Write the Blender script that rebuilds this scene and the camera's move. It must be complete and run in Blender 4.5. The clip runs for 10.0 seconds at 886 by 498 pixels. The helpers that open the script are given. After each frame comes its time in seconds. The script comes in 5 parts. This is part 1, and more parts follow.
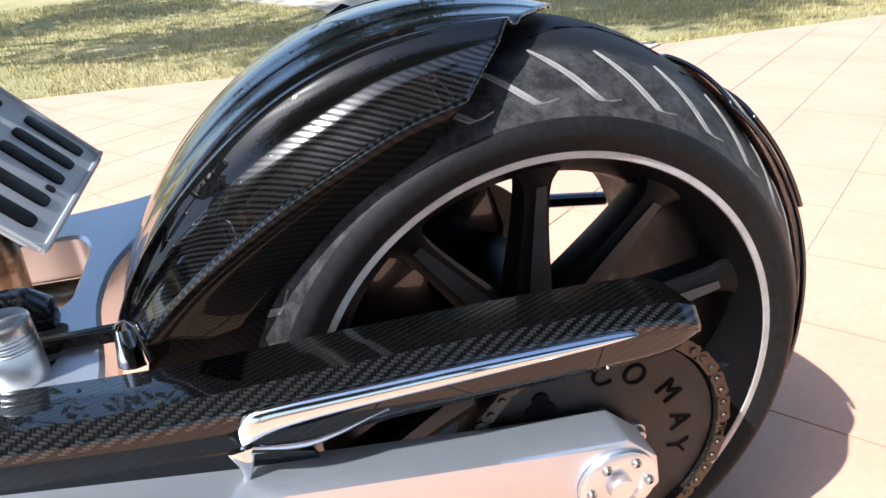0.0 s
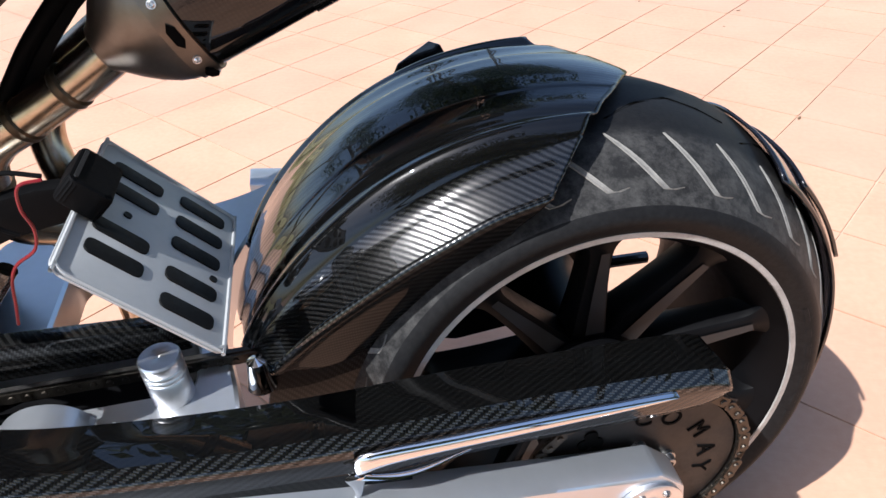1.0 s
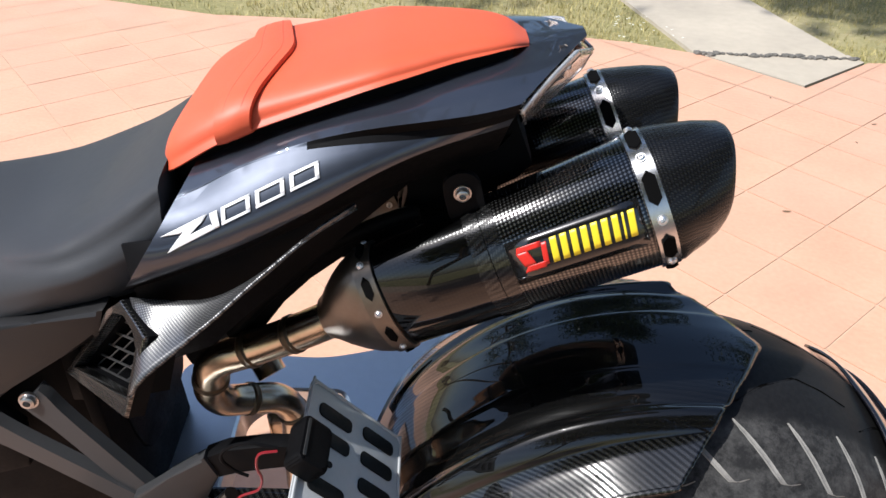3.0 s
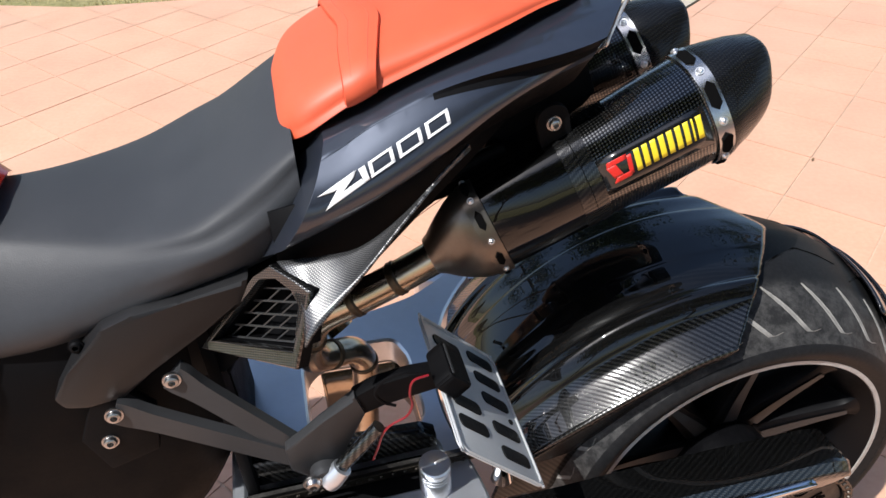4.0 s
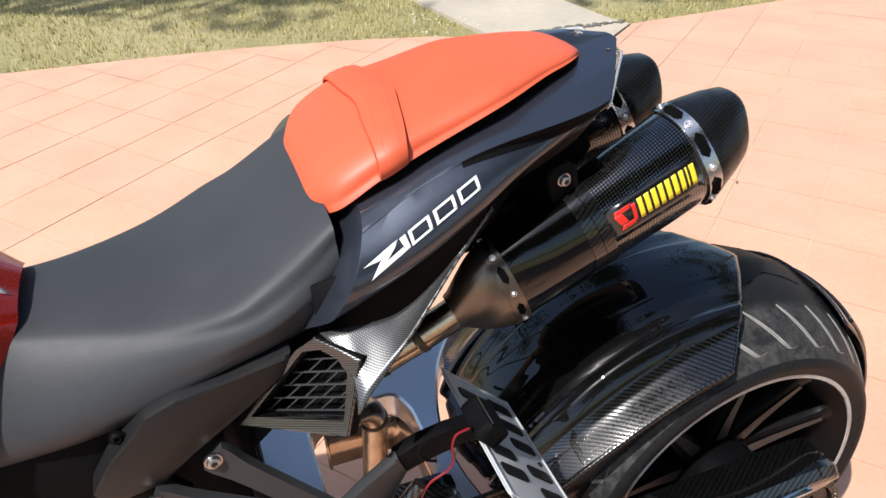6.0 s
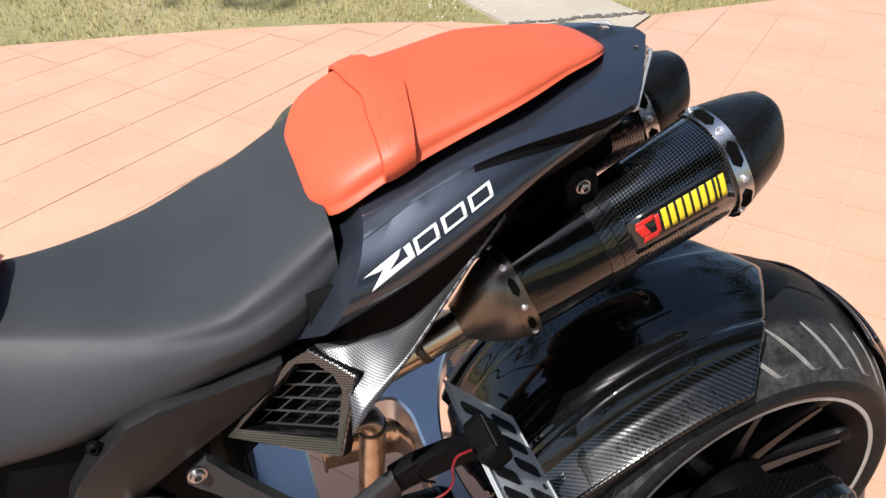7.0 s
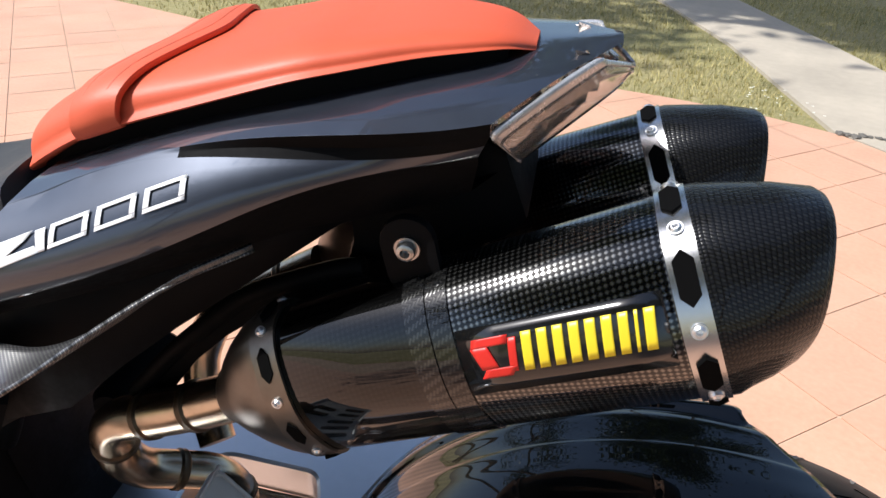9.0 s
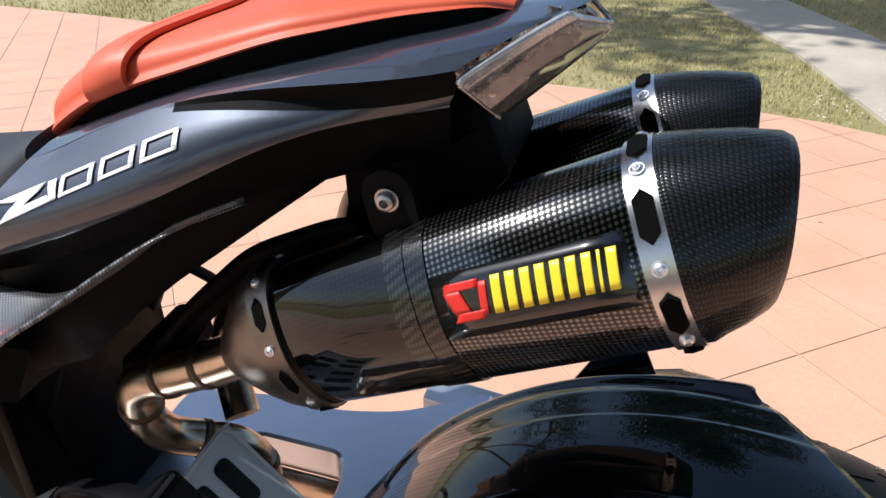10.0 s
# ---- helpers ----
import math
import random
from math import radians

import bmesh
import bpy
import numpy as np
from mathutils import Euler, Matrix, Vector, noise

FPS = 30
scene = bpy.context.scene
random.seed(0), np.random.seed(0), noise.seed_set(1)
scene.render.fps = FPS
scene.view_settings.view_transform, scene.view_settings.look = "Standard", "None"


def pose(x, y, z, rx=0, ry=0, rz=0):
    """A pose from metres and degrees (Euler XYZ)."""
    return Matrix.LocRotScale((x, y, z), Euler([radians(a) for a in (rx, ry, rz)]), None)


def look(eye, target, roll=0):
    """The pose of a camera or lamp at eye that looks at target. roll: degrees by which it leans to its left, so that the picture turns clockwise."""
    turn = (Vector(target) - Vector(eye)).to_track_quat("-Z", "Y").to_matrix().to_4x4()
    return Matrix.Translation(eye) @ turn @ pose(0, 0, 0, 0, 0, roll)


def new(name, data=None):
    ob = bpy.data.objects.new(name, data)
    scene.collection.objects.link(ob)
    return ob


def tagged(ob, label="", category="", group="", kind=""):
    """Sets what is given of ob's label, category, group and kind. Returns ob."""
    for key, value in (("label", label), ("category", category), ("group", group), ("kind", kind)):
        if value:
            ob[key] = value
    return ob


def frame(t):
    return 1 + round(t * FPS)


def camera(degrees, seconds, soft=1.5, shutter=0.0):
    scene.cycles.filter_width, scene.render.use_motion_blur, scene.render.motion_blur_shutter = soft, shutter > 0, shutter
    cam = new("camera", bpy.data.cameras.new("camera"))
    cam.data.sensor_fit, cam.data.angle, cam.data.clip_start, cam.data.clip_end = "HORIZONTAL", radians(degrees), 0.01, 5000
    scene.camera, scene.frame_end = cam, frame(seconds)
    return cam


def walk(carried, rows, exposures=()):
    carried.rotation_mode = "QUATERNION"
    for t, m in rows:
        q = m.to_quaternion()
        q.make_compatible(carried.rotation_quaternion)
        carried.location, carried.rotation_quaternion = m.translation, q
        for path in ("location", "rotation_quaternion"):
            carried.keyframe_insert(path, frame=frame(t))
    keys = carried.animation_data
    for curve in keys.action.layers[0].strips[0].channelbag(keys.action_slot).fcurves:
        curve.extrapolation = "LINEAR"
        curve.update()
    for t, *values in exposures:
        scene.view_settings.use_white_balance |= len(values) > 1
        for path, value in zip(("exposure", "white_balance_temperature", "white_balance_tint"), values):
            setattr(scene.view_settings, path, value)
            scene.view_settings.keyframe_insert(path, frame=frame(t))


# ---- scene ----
cam = camera(64.8, 10.0)
PATH = [
    (0, (0.113, 0.23, 0.789), (-0.141, 2.013, -0.081), -5.2),
    (0.5, (0.088, 0.207, 0.934), (-0.257, 1.886, -0.096), -5.9),
    (1, (0.075, 0.217, 0.99), (-0.257, 1.827, -0.149), -4.0),
    (1.5, (0.08, 0.217, 1.039), (-0.266, 1.78, -0.16), -2.3),
    (2, (0.091, 0.243, 1.147), (-0.351, 1.818, -0.003), -2.4),
    (2.5, (0.058, 0.28, 1.233), (-0.52, 1.856, 0.145), -1.1),
    (2.7, (0.018, 0.278, 1.26), (-0.566, 1.831, 0.142), -0.4),
    (3.8, (-0.134, 0.15, 1.299), (-0.461, 1.746, 0.139), -0.1),
    (4, (-0.216, 0.119, 1.307), (-0.438, 1.69, 0.09), -2.2),
    (4.5, (-0.357, 0.078, 1.334), (-0.422, 1.685, 0.146), -4.2),
    (5, (-0.38, 0.08, 1.331), (-0.37, 1.68, 0.131), -3.8),
    (5.5, (-0.339, 0.091, 1.338), (-0.333, 1.697, 0.146), -5.3),
    (5.7, (-0.326, 0.092, 1.35), (-0.321, 1.739, 0.215), -3.7),
    (7, (-0.325, 0.155, 1.338), (-0.354, 1.778, 0.17), -0.7),
    (7.5, (-0.18, 0.2, 1.312), (-0.456, 1.748, 0.077), -0.1),
    (8, (-0.031, 0.289, 1.295), (-0.498, 1.791, 0.059), 0.3),
    (8.5, (0.004, 0.434, 1.234), (-0.642, 1.904, 0.041), 3.4),
    (9, (0.024, 0.476, 1.184), (-0.847, 1.965, 0.172), 2.3),
    (9.5, (0.041, 0.481, 1.138), (-0.839, 2.049, 0.262), 1.4),
    (10, (0.092, 0.477, 1.153), (-0.952, 1.886, 0.191), -0.6),
]
walk(cam, [(t, look(eye, target, roll)) for t, eye, target, roll in PATH],
     ((0, 0.88, 5750, 10), (0.5, 0.72, 5800, 10), (1.5, 0.5, 5900, 10), (2.5, 0.46, 5950, 10), (3.8, 0.32, 6050, 10), (4.5, 0.45, 6050, 10), (5.5, 0.43, 6100, 10), (7.5, 0.34, 6150, 10), (8.5, 0.34, 6050, 10), (9.2, 0.32, 6050, 10), (10, 0.3, 5950, 10)))

# ---------------------------------------------------------------- light
PSI = radians(20.7)                      # heading of the motorcycle on the terrace
YARD = Matrix.Translation((0.0589, 1.0001, 0)) @ Matrix.Rotation(PSI, 4, "Z")
BIKE = YARD @ Matrix.Rotation(radians(2.0), 4, "X")      # leaning a little to its left
to_sun = (YARD.to_3x3() @ Vector((-0.60, -0.26, 1.0))).normalized()
world = bpy.data.worlds.new("sky")
scene.world = world
world.use_nodes = True
wn, wl = world.node_tree.nodes, world.node_tree.links
sky = wn.new("ShaderNodeTexSky")
sky.sky_type, sky.sun_disc = "NISHITA", False
sky.sun_elevation = math.asin(to_sun.z)
sky.sun_rotation = math.atan2(to_sun.x, to_sun.y)
sky.air_density, sky.dust_density = 1.0, 2.0
wl.new(sky.outputs[0], wn["Background"].inputs[0])
wn["Background"].inputs[1].default_value = 0.135
sun = new("sun", bpy.data.lights.new("sun", "SUN"))
sun.data.energy, sun.data.angle, sun.data.color = 4.8, radians(0.6), (1.0, 0.95, 0.88)
sun.matrix_world = look(to_sun * 50, (0, 0, 0))


# ---------------------------------------------------------------- materials
def shader(name):
    m = bpy.data.materials.new(name)
    m.use_nodes = True
    nt = m.node_tree
    return m, nt, nt.nodes["Principled BSDF"]


def setin(node, **kw):
    for k, v in kw.items():
        node.inputs[k.replace("_", " ")].default_value = v


def math_node(nt, op, a, b=None):
    n = nt.nodes.new("ShaderNodeMath")
    n.operation = op
    for i, x in enumerate((a, b)):
        if x is None:
            continue
        if isinstance(x, (int, float)):
            n.inputs[i].default_value = x
        else:
            nt.links.new(x, n.inputs[i])
    return n.outputs[0]


def noise_node(nt, vec, scale, detail=4.0, rough=0.55):
    n = nt.nodes.new("ShaderNodeTexNoise")
    setin(n, Scale=scale, Detail=detail, Roughness=rough)
    if vec is not None:
        nt.links.new(vec, n.inputs["Vector"])
    return n.outputs["Fac"]


def ramp(nt, fac, stops):
    n = nt.nodes.new("ShaderNodeValToRGB")
    el = n.color_ramp.elements
    el[0].position, el[0].color = stops[0][0], (*stops[0][1], 1)
    el[1].position, el[1].color = stops[-1][0], (*stops[-1][1], 1)
    for p, c in stops[1:-1]:
        e = el.new(p)
        e.color = (*c, 1)
    nt.links.new(fac, n.inputs[0])
    return n.outputs[0]


def mix(nt, fac, a, b):
    n = nt.nodes.new("ShaderNodeMix")
    n.data_type = "RGBA"
    for sock, x in ((n.inputs[0], fac), (n.inputs[6], a), (n.inputs[7], b)):
        if isinstance(x, (int, float)):
            sock.default_value = x
        elif isinstance(x, tuple):
            sock.default_value = (*x, 1)
        else:
            nt.links.new(x, sock)
    return n.outputs[2]


def bump(nt, bsdf, height, strength, dist, coat=False):
    n = nt.nodes.new("ShaderNodeBump")
    setin(n, Strength=strength, Distance=dist)
    nt.links.new(height, n.inputs["Height"])
    nt.links.new(n.outputs[0], bsdf.inputs["Normal"])
    return n


def coords(nt, kind="Object"):
    return nt.nodes.new("ShaderNodeTexCoord").outputs[kind]


def plain(name, colour, rough, metal=0.0, coat=0.0, spec=0.5, var=0.12, scale=18.0, grain=0.0, grain_scale=900.0, coat_rough=0.03, dust=0.0):
    """A surface of one colour with wear at two scales and a fine grain."""
    m, nt, b = shader(name)
    setin(b, Metallic=metal, Coat_Weight=coat, Coat_Roughness=coat_rough, Specular_IOR_Level=spec)
    co = coords(nt)
    big, fine = noise_node(nt, co, scale), noise_node(nt, co, scale * 11, 6.0)
    both = math_node(nt, "ADD", math_node(nt, "MULTIPLY", big, 0.65), math_node(nt, "MULTIPLY", fine, 0.35))
    lo = tuple(max(0.0, c * (1 - var)) for c in colour)
    hi = tuple(c * (1 + var) + dust for c in colour)
    nt.links.new(ramp(nt, both, [(0.3, lo), (0.7, hi)]), b.inputs["Base Color"])
    r = nt.nodes.new("ShaderNodeMapRange")
    setin(r, From_Min=0.3, From_Max=0.7, To_Min=max(0.02, rough * (1 - var)), To_Max=min(1.0, rough * (1 + var)))
    nt.links.new(both, r.inputs["Value"])
    nt.links.new(r.outputs[0], b.inputs["Roughness"])
    if grain:
        bump(nt, b, noise_node(nt, co, grain_scale, 3.0), grain, 0.0005)
    return m


def carbon(name, tow=0.0024, style="twill", turn=45.0, bright=0.11, dark=0.008, coat=1.0, rough=0.32, relief=0.25, metal=0.55, spec=0.3):
    """Woven carbon fibre under clear lacquer; the weave follows the UV map, in metres."""
    m, nt, b = shader(name)
    uv = coords(nt, "UV")
    mp = nt.nodes.new("ShaderNodeMapping")
    setin(mp, Rotation=(0, 0, radians(turn)), Scale=(1 / tow, 1 / tow, 1))
    nt.links.new(uv, mp.inputs[0])
    sep = nt.nodes.new("ShaderNodeSeparateXYZ")
    nt.links.new(mp.outputs[0], sep.inputs[0])
    p, q = sep.outputs[0], sep.outputs[1]
    fp, fq = math_node(nt, "FLOOR", p), math_node(nt, "FLOOR", q)
    span = 4.0 if style == "twill" else 2.0
    k = math_node(nt, "FLOORED_MODULO", math_node(nt, "ADD", fp, fq), span)
    over = math_node(nt, "LESS_THAN", k, span / 2)
    arc_p = math_node(nt, "SINE", math_node(nt, "MULTIPLY", math_node(nt, "FRACT", p), math.pi))
    arc_q = math_node(nt, "SINE", math_node(nt, "MULTIPLY", math_node(nt, "FRACT", q), math.pi))
    hm = nt.nodes.new("ShaderNodeMix")
    nt.links.new(over, hm.inputs[0])
    nt.links.new(arc_q, hm.inputs[2])
    nt.links.new(arc_p, hm.inputs[3])
    height = hm.outputs[0] if style == "twill" else math_node(nt, "POWER", math_node(nt, "MULTIPLY", arc_p, arc_q), 0.7)
    col = mix(nt, over, (dark, dark, dark * 1.1), (bright, bright, bright * 0.96))
    shade = mix(nt, math_node(nt, "MULTIPLY", height, 0.8), (0.003, 0.003, 0.003), col)
    wear = noise_node(nt, coords(nt), 30.0)
    nt.links.new(mix(nt, math_node(nt, "MULTIPLY", wear, 0.25), shade, (0.02, 0.02, 0.02)), b.inputs["Base Color"])
    rg = nt.nodes.new("ShaderNodeMapRange")
    setin(rg, To_Min=rough * 1.35, To_Max=rough * 0.8)
    nt.links.new(over, rg.inputs["Value"])
    nt.links.new(rg.outputs[0], b.inputs["Roughness"])
    setin(b, Metallic=metal, Coat_Weight=coat, Coat_Roughness=0.015, Specular_IOR_Level=spec)
    bump(nt, b, height, relief, tow * 0.35)
    return m


black_gloss = plain("black_lacquer", (0.004, 0.004, 0.006), 0.22, coat=1.0, var=0.3, scale=9.0, coat_rough=0.02)
body_paint = plain("blue_black_pearl_paint", (0.044, 0.052, 0.071), 0.45, metal=0.75, coat=1.0, var=0.12, scale=7.0, grain=0.03, grain_scale=2600, coat_rough=0.02)
black_plastic = plain("black_plastic", (0.0035, 0.0035, 0.004), 0.6, spec=0.07, var=0.25, grain=0.12, grain_scale=1500)
grey_plastic = plain("grey_plastic", (0.010, 0.010, 0.0107), 0.45, spec=0.25, var=0.12, grain=0.08, grain_scale=1800)


def tyre_rubber():
    m, nt, b = shader("tyre_rubber")
    co = coords(nt)
    sep = nt.nodes.new("ShaderNodeSeparateXYZ")
    nt.links.new(co, sep.inputs[0])
    off = math_node(nt, "ABSOLUTE", sep.outputs[1])
    band = nt.nodes.new("ShaderNodeMapRange")
    band.interpolation_type = "SMOOTHSTEP"
    setin(band, From_Min=0.085, From_Max=0.105)
    nt.links.new(off, band.inputs["Value"])
    outer = math_node(nt, "LESS_THAN", off, 0.169)
    scuff = math_node(nt, "MULTIPLY", ramp(nt, noise_node(nt, co, 55.0, 10.0, 0.78), [(0.42, (0, 0, 0)), (0.7, (1, 1, 1))]), math_node(nt, "MULTIPLY", band.outputs[0], outer))
    fine = noise_node(nt, co, 160.0, 6.0)
    base = ramp(nt, fine, [(0.3, (0.007, 0.007, 0.0075)), (0.7, (0.013, 0.013, 0.0135))])
    shoulder = mix(nt, math_node(nt, "MULTIPLY", math_node(nt, "MULTIPLY", band.outputs[0], outer), 0.3), base, (0.034, 0.033, 0.032))
    nt.links.new(mix(nt, math_node(nt, "MULTIPLY", scuff, 0.42), shoulder, (0.15, 0.145, 0.138)), b.inputs["Base Color"])
    bump(nt, b, noise_node(nt, co, 450.0, 4.0), 0.3, 0.0006)
    setin(b, Roughness=0.52, Specular_IOR_Level=0.14)
    return m


rubber = tyre_rubber()
rim_paint = plain("satin_black_paint", (0.003, 0.003, 0.0036), 0.45, spec=0.14, var=0.25)
spoke_face_lit = plain("lit_spoke_grey", (0.026, 0.026, 0.027), 0.5, var=0.2)
tape = plain("silver_reflective_tape", (0.42, 0.41, 0.39), 0.5, metal=0.2, var=0.3, scale=40.0)
arm_silver = plain("silver_powder_coat", (0.66, 0.69, 0.73), 0.34, metal=0.85, coat=0.3, var=0.06, scale=6.0, grain=0.05, grain_scale=2200)
chrome = plain("chrome", (0.85, 0.85, 0.86), 0.06, metal=1.0, var=0.04)
aluminium = plain("turned_aluminium", (0.82, 0.82, 0.83), 0.36, metal=1.0, var=0.1)
steel = plain("brushed_steel", (0.42, 0.41, 0.4), 0.3, metal=1.0, var=0.12)
dark_steel = plain("dark_steel", (0.09, 0.085, 0.08), 0.38, metal=0.9, var=0.35, scale=25.0)
bracket_grey = plain("anodised_grey", (0.038, 0.0385, 0.040), 0.42, metal=0.3, spec=0.25, var=0.1)
sprocket_black = plain("worn_black_metal", (0.012, 0.0115, 0.0115), 0.45, metal=0.35, var=0.4, scale=20.0)
seat_black = plain("black_leatherette", (0.036, 0.038, 0.042), 0.5, spec=0.22, var=0.12, scale=10.0, grain=0.3, grain_scale=650)
seat_red = plain("red_leatherette", (0.60, 0.095, 0.038), 0.5, var=0.08, scale=8.0, grain=0.2, grain_scale=700)
seat_stitch = plain("red_thread", (0.5, 0.10, 0.05), 0.7)
tank_red = plain("candy_red_paint", (0.42, 0.016, 0.004), 0.28, metal=0.65, coat=1.0, var=0.15, coat_rough=0.02)
white_vinyl = plain("white_vinyl", (0.78, 0.78, 0.78), 0.35, var=0.04)
yellow_print = plain("yellow_print", (0.8, 0.62, 0.02), 0.4, var=0.05)
red_print = plain("red_print", (0.6, 0.02, 0.012), 0.4, var=0.05)
badge_black = plain("badge_black", (0.006, 0.006, 0.006), 0.16, coat=0.6, var=0.2)
plate_white = plain("grey_white_plate", (0.4, 0.41, 0.41), 0.42, var=0.07, scale=14.0, grain=0.1, grain_scale=300)
plate_black = plain("plate_black_print", (0.005, 0.005, 0.005), 0.55, spec=0.15, var=0.4)
red_wire = plain("red_cable", (0.2, 0.008, 0.014), 0.35)
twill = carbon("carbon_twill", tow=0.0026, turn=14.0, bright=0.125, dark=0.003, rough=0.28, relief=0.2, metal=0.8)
scoop_weave = carbon("carbon_weave_scoop", tow=0.0017, style="plain", turn=45.0, bright=0.27, dark=0.006, rough=0.34, relief=0.15, metal=0.8)
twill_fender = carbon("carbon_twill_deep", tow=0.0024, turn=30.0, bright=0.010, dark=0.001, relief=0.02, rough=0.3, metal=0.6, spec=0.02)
twill_flank_lit = carbon("carbon_twill_flank_lit", tow=0.0018, turn=4.0, bright=0.12, dark=0.003, relief=0.10, rough=0.22, metal=0.85, spec=0.1)
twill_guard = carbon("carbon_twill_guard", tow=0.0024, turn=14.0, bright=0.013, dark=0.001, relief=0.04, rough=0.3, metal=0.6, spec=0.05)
twill_strap = carbon("carbon_twill_strap", tow=0.0022, turn=62.0, bright=0.06, dark=0.004, relief=0.1, rough=0.25, metal=0.8)
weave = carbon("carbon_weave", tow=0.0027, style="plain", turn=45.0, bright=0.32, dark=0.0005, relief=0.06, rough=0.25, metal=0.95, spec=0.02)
weave_front_shaded = carbon("carbon_weave_shaded", tow=0.0027, style="plain", turn=45.0, bright=0.014, dark=0.0006, relief=0.04, rough=0.2, metal=0.9, spec=0.02)
weave_tip = carbon("carbon_weave_matt", tow=0.0024, style="plain", turn=0.0, bright=0.052, dark=0.028, coat=0.3, rough=0.28, relief=0.3, metal=0.7, spec=0.05)
weave_light = carbon("carbon_weave_bright", tow=0.0013, style="plain", turn=6.0, bright=0.40, dark=0.17, coat=0.5, rough=0.42, relief=0.10, metal=0.75)
twill_side_shaded = carbon("carbon_twill_side_shaded", tow=0.0024, turn=8.0, bright=0.022, dark=0.002, coat=0.25, relief=0.05, rough=0.35, metal=0.3, spec=0.05)


def burnt_pipe():
    m, nt, b = shader("burnt_stainless_pipe")
    co = coords(nt)
    n = math_node(nt, "ADD", math_node(nt, "MULTIPLY", noise_node(nt, co, 16.0, 3.0), 0.8), math_node(nt, "MULTIPLY", noise_node(nt, co, 190.0, 3.0), 0.2))
    nt.links.new(ramp(nt, n, [(0.32, (0.17, 0.10, 0.05)), (0.45, (0.42, 0.33, 0.235)), (0.6, (0.54, 0.44, 0.32)), (0.75, (0.30, 0.18, 0.085))]), b.inputs["Base Color"])
    setin(b, Metallic=1.0, Roughness=0.26)
    return m


pipe_metal = burnt_pipe()
weld_metal = plain("heat_tinted_weld", (0.1, 0.075, 0.05), 0.45, metal=0.9, var=0.4, scale=60.0)


def glass(name, colour, rough=0.05):
    m, nt, b = shader(name)
    setin(b, Roughness=rough, IOR=1.45, Transmission_Weight=0.92, Base_Color=(*colour, 1))
    return m


lens_clear = glass("clear_lens", (0.85, 0.82, 0.80))


def tile_material():
    m, nt, b = shader("terracotta_tile")
    co = coords(nt)
    info = nt.nodes.new("ShaderNodeObjectInfo")
    isl = nt.nodes.new("ShaderNodeNewGeometry")
    rnd = math_node(nt, "FRACT", math_node(nt, "ADD", info.outputs["Random"], isl.outputs["Random Per Island"]))
    geo = isl.outputs["Position"]
    n = math_node(nt, "ADD", math_node(nt, "MULTIPLY", noise_node(nt, geo, 3.0), 0.6), math_node(nt, "MULTIPLY", noise_node(nt, geo, 60.0, 6.0), 0.4))
    base = ramp(nt, n, [(0.3, (0.53, 0.290, 0.185)), (0.5, (0.595, 0.340, 0.220)), (0.72, (0.65, 0.395, 0.265))])
    nt.links.new(mix(nt, math_node(nt, "MULTIPLY", rnd, 0.35), base, (0.5, 0.31, 0.22)), b.inputs["Base Color"])
    swirl = nt.nodes.new("ShaderNodeTexWave")
    swirl.wave_type = "RINGS"
    setin(swirl, Scale=9.0, Distortion=5.0, Detail=1.0, Detail_Scale=1.2)
    nt.links.new(geo, swirl.inputs["Vector"])
    h = math_node(nt, "ADD", math_node(nt, "MULTIPLY", ramp(nt, swirl.outputs["Fac"], [(0.35, (0, 0, 0)), (0.6, (1, 1, 1))]), 0.4), math_node(nt, "MULTIPLY", noise_node(nt, geo, 180.0), 0.4))
    bump(nt, b, h, 0.25, 0.0015)
    setin(b, Roughness=0.52)
    return m


tile_clay = tile_material()
grout = plain("sandy_grout", (0.51, 0.37, 0.265), 0.95, var=0.3, scale=4.0)


def ground_material():
    m, nt, b = shader("lawn_soil")
    geo = nt.nodes.new("ShaderNodeNewGeometry").outputs["Position"]
    n = math_node(nt, "ADD", math_node(nt, "MULTIPLY", noise_node(nt, geo, 0.55, 6.0), 0.6), math_node(nt, "MULTIPLY", noise_node(nt, geo, 25.0, 8.0), 0.4))
    nt.links.new(ramp(nt, n, [(0.34, (0.19, 0.185, 0.065)), (0.5, (0.34, 0.30, 0.13)), (0.66, (0.46, 0.38, 0.21))]), b.inputs["Base Color"])
    bump(nt, b, noise_node(nt, geo, 70.0, 8.0, 0.7), 0.9, 0.02)
    setin(b, Roughness=0.95)
    return m


lawn = ground_material()
concrete = plain("path_concrete", (0.42, 0.365, 0.285), 0.85, var=0.16, scale=1.6, grain=0.5, grain_scale=120)
asphalt = plain("road_asphalt", (0.13, 0.125, 0.12), 0.9, var=0.15, scale=1.0)


def grass_material():
    m, nt, b = shader("dry_grass")
    isl = nt.nodes.new("ShaderNodeNewGeometry")
    nt.links.new(ramp(nt, isl.outputs["Random Per Island"], [(0.0, (0.20, 0.19, 0.055)), (0.4, (0.42, 0.355, 0.13)), (1.0, (0.58, 0.48, 0.23))]), b.inputs["Base Color"])
    setin(b, Roughness=0.75)
    return m


grass_blade = grass_material()
leaf_green = plain("leaf_green", (0.05, 0.085, 0.022), 0.5, var=0.3, scale=3.0)
bark = plain("tree_bark", (0.12, 0.09, 0.065), 0.9, var=0.3, scale=6.0, grain=0.8, grain_scale=60)
petal_white = plain("white_petal", (0.75, 0.75, 0.65), 0.6)


